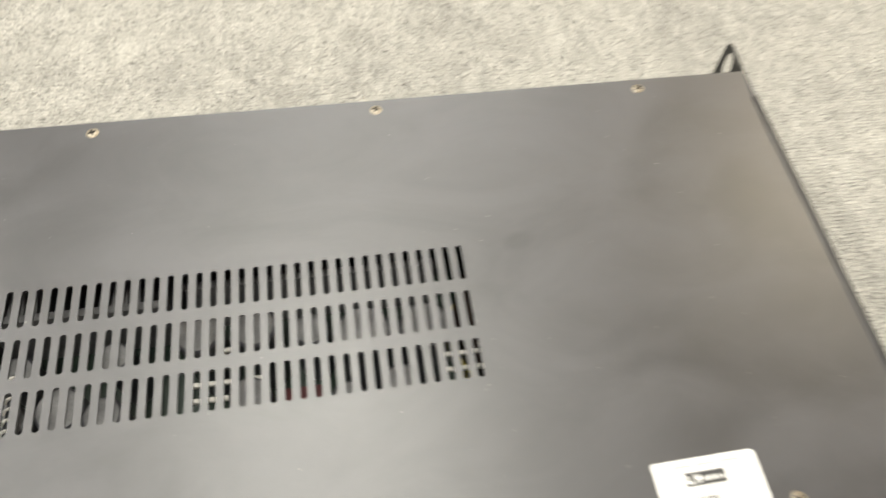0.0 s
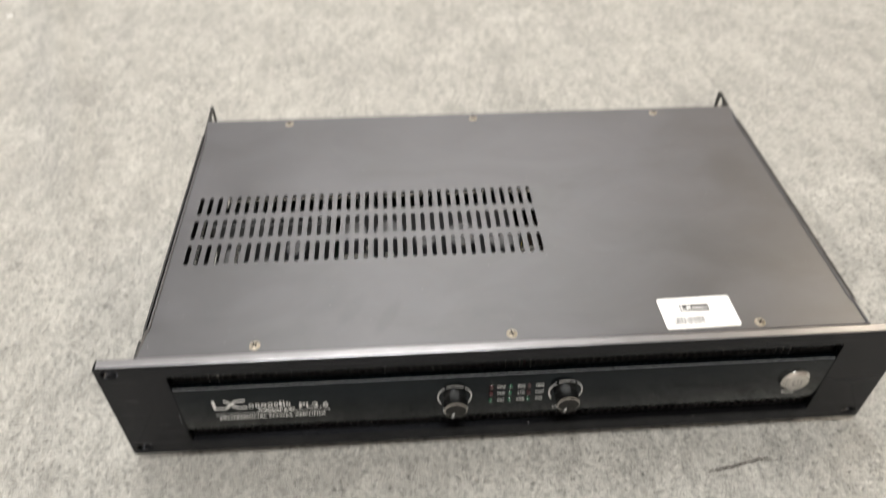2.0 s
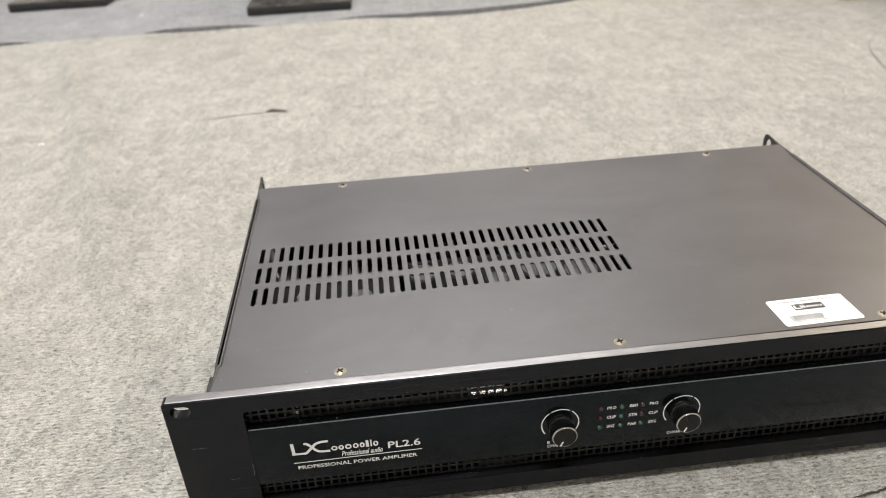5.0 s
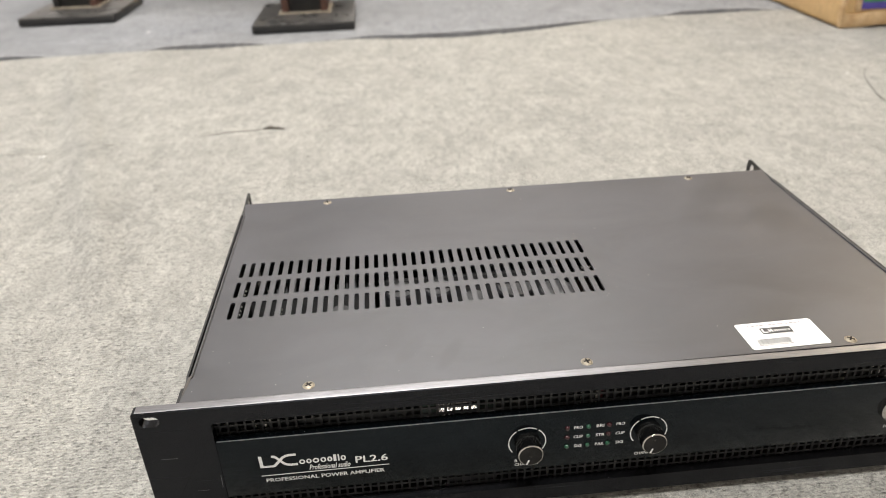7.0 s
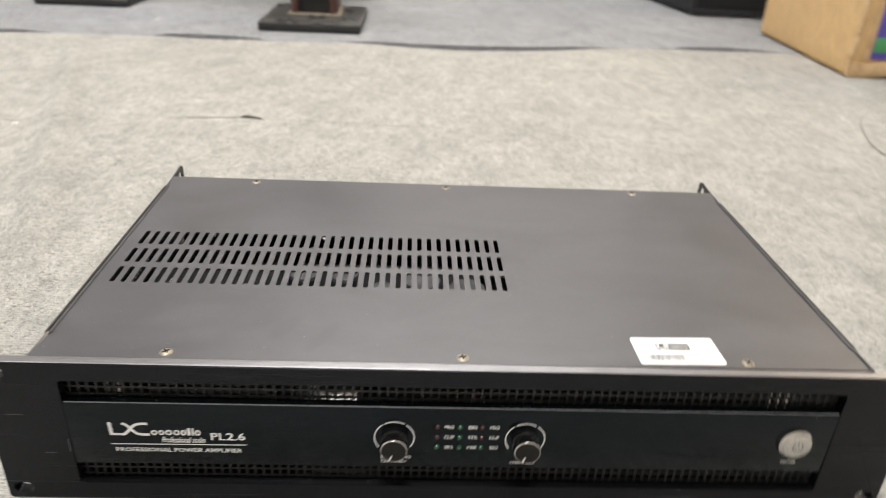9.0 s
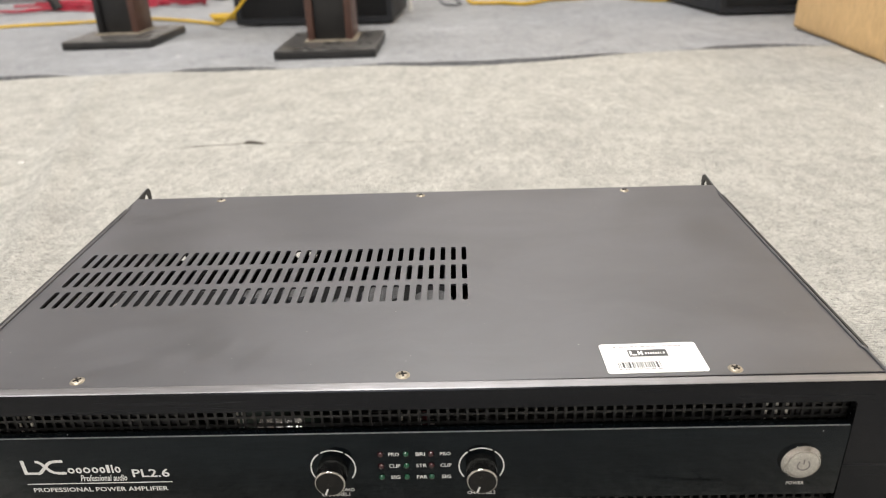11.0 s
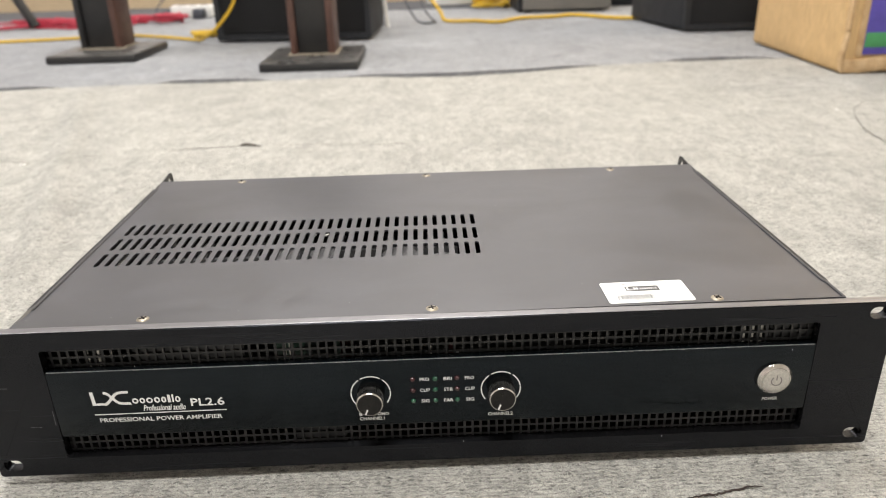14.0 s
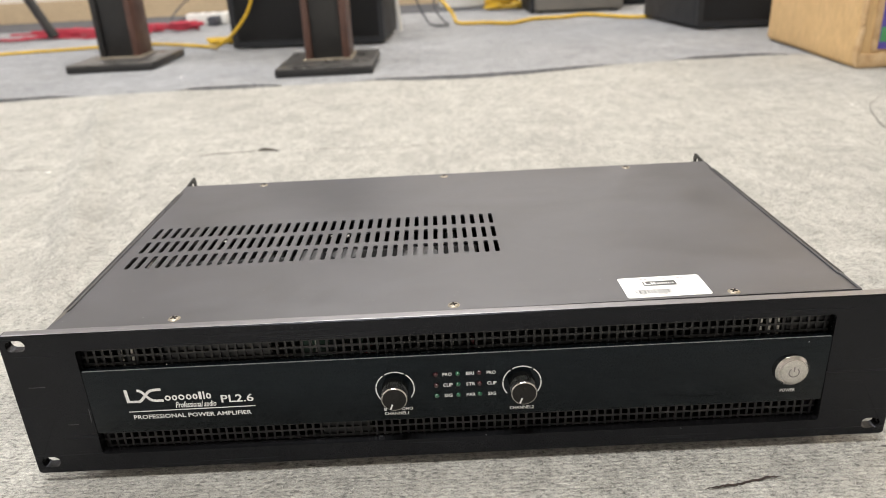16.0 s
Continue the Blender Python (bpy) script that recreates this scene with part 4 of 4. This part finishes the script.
def loudspeaker(at, turn, w, d, h, label, skew=0.0):
    sp = thing("loudspeaker", (at[0], at[1], 0), label, "loudspeaker")
    m = Matrix.Translation((at[0], at[1], 0)) @ pose(0, 0, 0, 0, 0, turn) @ Matrix(((1, -skew, 0, 0), (0, 1, 0, 0), (0, 0, 1, 0), (0, 0, 0, 1)))
    part("cabinet", turned(boxed(0, w, 0.014, d, 0.006, h, 0.010, 3), m), "cabinet", sp)
    frame_bm = sheet(round_rect(0.0, w, 0.006, h, 0.006, 3), [round_rect(0.016, w - 0.016, 0.022, h - 0.016, 0.004, 3)], 0.016, Matrix.Translation((0, -0.002, 0)) @ UPRIGHT)
    part("baffle_frame", turned(frame_bm, m), "cabinet", sp)
    part("grille_cloth", turned(boxed(0.014, w - 0.014, 0.006, 0.015, 0.020, h - 0.014, 0.002), m), "cloth", sp, "black cloth grille")
    for fx in (0.05, w - 0.05):
        for fy in (0.05, d - 0.05):
            part("foot", turned(lathe(bmesh.new(), (fx, fy, -0.001), (0, 0, 1), [(0, 0.014), (0.008, 0.016)], 16), m), "rubber", sp)
    return sp


loudspeaker((-0.598, 1.895), -4.5, 0.452, 0.30, 0.58, "large black loudspeaker cabinet with a cloth grille")
loudspeaker((0.747, 1.815), -1.5, 0.40, 0.38, 0.60, "black loudspeaker cabinet with rounded edges beside a carton", 0.16)

# cardboard carton with a printed front
carton = thing("carton", (1.09, 1.34, 0), "brown cardboard carton with worn corners and violet print", "box")
CM = Matrix.Translation((0.825, 1.128, 0)) @ pose(0, 0, 0, 0, 0, -2.8)
shell = boxed(0, 0.50, 0, 0.455, 0.001, 0.36, 0.010, 3)
bmesh.ops.subdivide_edges(shell, edges=[e for e in shell.edges if e.calc_length() > 0.1], cuts=12, use_grid_fill=True)
for v in shell.verts:
    k = noise.noise_vector(v.co * 14) * 0.0022
    v.co += Vector((k.x, k.y, 0))
part("carton_body", turned(shell, CM), "kraft", carton)
flap = boxed(0.004, 0.50, -0.005, 0.003, 0.001, 0.030, 0.003, 2)
bmesh.ops.subdivide_edges(flap, edges=[e for e in flap.edges if e.calc_length() > 0.1], cuts=24, use_grid_fill=True)
for v in flap.verts:
    v.co.y += 0.004 * noise.noise(v.co * 22)
    v.co.z = max(0.0005, v.co.z + 0.006 * noise.noise(v.co * 17 + Vector((3, 1, 2))))
part("bottom_flap", turned(flap, CM), "kraft_edge", carton, "crushed lower edge of the cardboard")
crease = tube(bmesh.new(), [(0.008, -0.001, 0.004), (0.004, -0.002, 0.03), (0.007, -0.003, 0.08), (0.006, -0.002, 0.18), (0.006, -0.001, 0.35)], 0.006, 8, 8)
part("worn_corner", turned(crease, CM), "kraft_edge", carton)
part("print_panel", turned(boxed(0.042, 0.46, -0.0045, 0.002, 0.036, 0.33, 0.0005), CM), "purple", carton, "violet printed panel")
part("print_stripe", turned(boxed(0.043, 0.46, -0.0052, 0.002, 0.050, 0.078, 0.0002), CM), "green", carton, "green printed stripe")
# Pale strip that paints the highlight beside the violet print.
part("print_border", turned(boxed(0.030, 0.0415, -0.0040, 0.002, 0.033, 0.335, 0.0005), CM), "kraft_edge", carton)

case = thing("equipment_case", (0.540, 2.72, 0), "taupe grey equipment case standing against the wall", "case")
part("case_body", boxed(0.374, 0.706, 2.50, 2.80, 0.006, 0.30, 0.012, 3), "taupe", case)
part("case_edge", boxed(0.360, 0.3735, 2.505, 2.80, 0.004, 0.30, 0.004, 2), "cabinet", case)
for fx in (0.40, 0.68):
    part("foot", lathe(bmesh.new(), (fx, 2.54, -0.001), (0, 0, 1), [(0, 0.014), (0.008, 0.015)], 16), "rubber", case)
dark_case = thing("small_black_case", (0.82, 2.78, 0), "small black case in the gap beside the grey one", "case")
part("case_body", boxed(0.752, 0.90, 2.68, 2.88, 0.0, 0.22, 0.010, 2), "cabinet", dark_case)

tub = thing("plastic_tub", (0.125, 2.97, 0), "white plastic tub near coiled yellow cable", "tub")
part("tub_body", lathe(bmesh.new(), (0.125, 2.97, 0.0), (0, 0, 1), [(0, 0.085), (0.008, 0.102), (0.22, 0.120), (0.225, 0.124), (0.23, 0.118)], 32), "white_plastic", tub)

strip = thing("power_strip", (-0.905, 2.73, 0), "white plastic power strip on the carpet among cables", "power strip")
part("housing", boxed(-0.985, -0.822, 2.70, 2.76, 0.001, 0.046, 0.006, 2), "white_plastic", strip)
for k in range(3):
    part("socket", lathe(bmesh.new(), (-0.947 + 0.044 * k, 2.73, 0.0455), (0, 0, 1), [(0, 0.017), (0.0012, 0.0165), (0.0013, 0.013)], 20), "grey_cable", strip)
part("plug", boxed(-0.885, -0.845, 2.64, 2.70, 0.002, 0.036, 0.005, 2), "grey_cable", strip)

tri = thing("tripod_stand", (-1.62, 2.44, 0), "black tripod stand with sloping tube legs", "stand")
hub = Vector((-1.66, 2.42, 0.62))
part("hub", lathe(bmesh.new(), hub, (0, 0, 1), [(0, 0.02), (0.06, 0.02)], 16), "cabinet", tri)
for fx, fy in ((-1.395, 2.45), (-1.90, 2.62), (-1.75, 2.10)):
    leg = part("leg", tube(bmesh.new(), [hub, (hub * 0.4 + Vector((fx, fy, 0.012)) * 0.6), (fx, fy, 0.012)], 0.0170, 10, 3), "wood_black", tri)
    part("rubber_tip", tube(bmesh.new(), [(fx - 0.008, fy, 0.030), (fx, fy, 0.0085)], 0.0178, 10, 2), "rubber", leg)


def cable(name, pts, r, material, label, loops=()):
    bm = tube(bmesh.new(), pts, r)
    for line in loops:
        tube(bm, line, r)
    return tagged(part(name, bm, material), label, "cable", "cables on the floor")


def coil(cx, cy, r, turns, wob, z0=0.006, dz=0.006, seed=1):
    rr = random.Random(seed)
    return [(cx + (r + wob * rr.uniform(-1, 1)) * math.cos(a), cy + 0.8 * (r + wob * rr.uniform(-1, 1)) * math.sin(a), z0 + dz * k / 8)
            for k, a in enumerate(2 * math.pi * i / 8 for i in range(8 * turns + 1))]


cable("yellow_cable", [(-1.803, 1.979, 0.006), (-1.414, 2.006, 0.006), (-1.305, 2.035, 0.006), (-1.19, 2.053, 0.006), (-1.099, 2.076, 0.006), (-0.947, 2.107, 0.006), (-0.812, 2.043, 0.006), (-0.695, 1.958, 0.006),
                       (-0.652, 1.9, 0.010), (-0.626, 1.863, 0.022), (-0.59, 1.849, 0.045), (-0.556, 1.848, 0.078), (-0.531, 1.851, 0.112), (-0.513, 1.855, 0.16), (-0.502, 1.858, 0.25), (-0.502, 1.863, 0.40)],
      0.0046, "yellow_cable", "yellow cable running over the floor and up a loudspeaker")
cable("yellow_cable_coil", coil(-0.672, 2.045, 0.033, 3, 0.012, 0.006, 0.004, 3), 0.0055, "yellow_cable", "small coil of yellow cable beside a loudspeaker")
cable("yellow_cable", [(0.832, 2.231, 0.006), (0.752, 2.193, 0.006), (0.653, 2.201, 0.006), (0.539, 2.338, 0.006), (0.447, 2.3, 0.006), (0.342, 2.289, 0.006), (0.256, 2.193, 0.006), (0.176, 2.241, 0.006), (0.083, 2.252, 0.008),
                       (0.067, 2.273, 0.03), (0.049, 2.295, 0.055), (0.022, 2.338, 0.085), (-0.016, 2.359, 0.13), (-0.047, 2.391, 0.24)], 0.0060, "yellow_cable", "yellow cable lying over the floor in loose bends")
cable("yellow_cable_coil", coil(0.285, 2.74, 0.060, 5, 0.02, 0.008, 0.010, 5), 0.0075, "yellow_cable", "heap of coiled yellow cable by the wall")
rnd = random.Random(21)
for k in range(11):
    x0 = -1.60 + 0.018 * k
    pts = [(x0 + i * 0.088 + rnd.uniform(-0.03, 0.03), 2.42 + 0.020 * k + rnd.uniform(-0.06, 0.07), 0.006 + 0.005 * (k % 4)) for i in range(7)]
    cable("red_cable", pts, 0.0045, "red_cable", "red cable in a loose tangle on the carpet")
cable("red_cable_coil", coil(-0.93, 2.52, 0.050, 3, 0.015, 0.008, 0.008, 8), 0.007, "red_cable", "small coil of red cable")
for pts in ([(-1.028, 2.66, 0.008), (-1.039, 2.714, 0.04), (-1.009, 2.822, 0.09), (-0.937, 2.93, 0.13), (-0.834, 3.038, 0.22)],
            [(-1.06, 2.735, 0.006), (-0.987, 2.778, 0.03), (-0.936, 2.822, 0.02), (-0.874, 2.908, 0.03)],
            [(-0.886, 2.995, 0.04), (-0.834, 3.092, 0.10), (-0.773, 3.201, 0.18)],
            [(-0.083, 2.392, 0.2), (-0.062, 2.349, 0.09), (-0.021, 2.285, 0.012), (0.021, 2.211, 0.006), (0.047, 2.253, 0.006), (0.031, 2.349, 0.01), (0, 2.435, 0.06), (0.021, 2.499, 0.16)]):
    cable("grey_cable", pts, 0.0032, "grey_cable", "thin dark grey cable trailing off the floor")
cable("white_cable", [(-0.111, 2.117, 0.006), (-0.115, 2.122, 0.05), (-0.12, 2.127, 0.12), (-0.122, 2.138, 0.3)], 0.007, "white_plastic", "white cable hanging beside a loudspeaker")
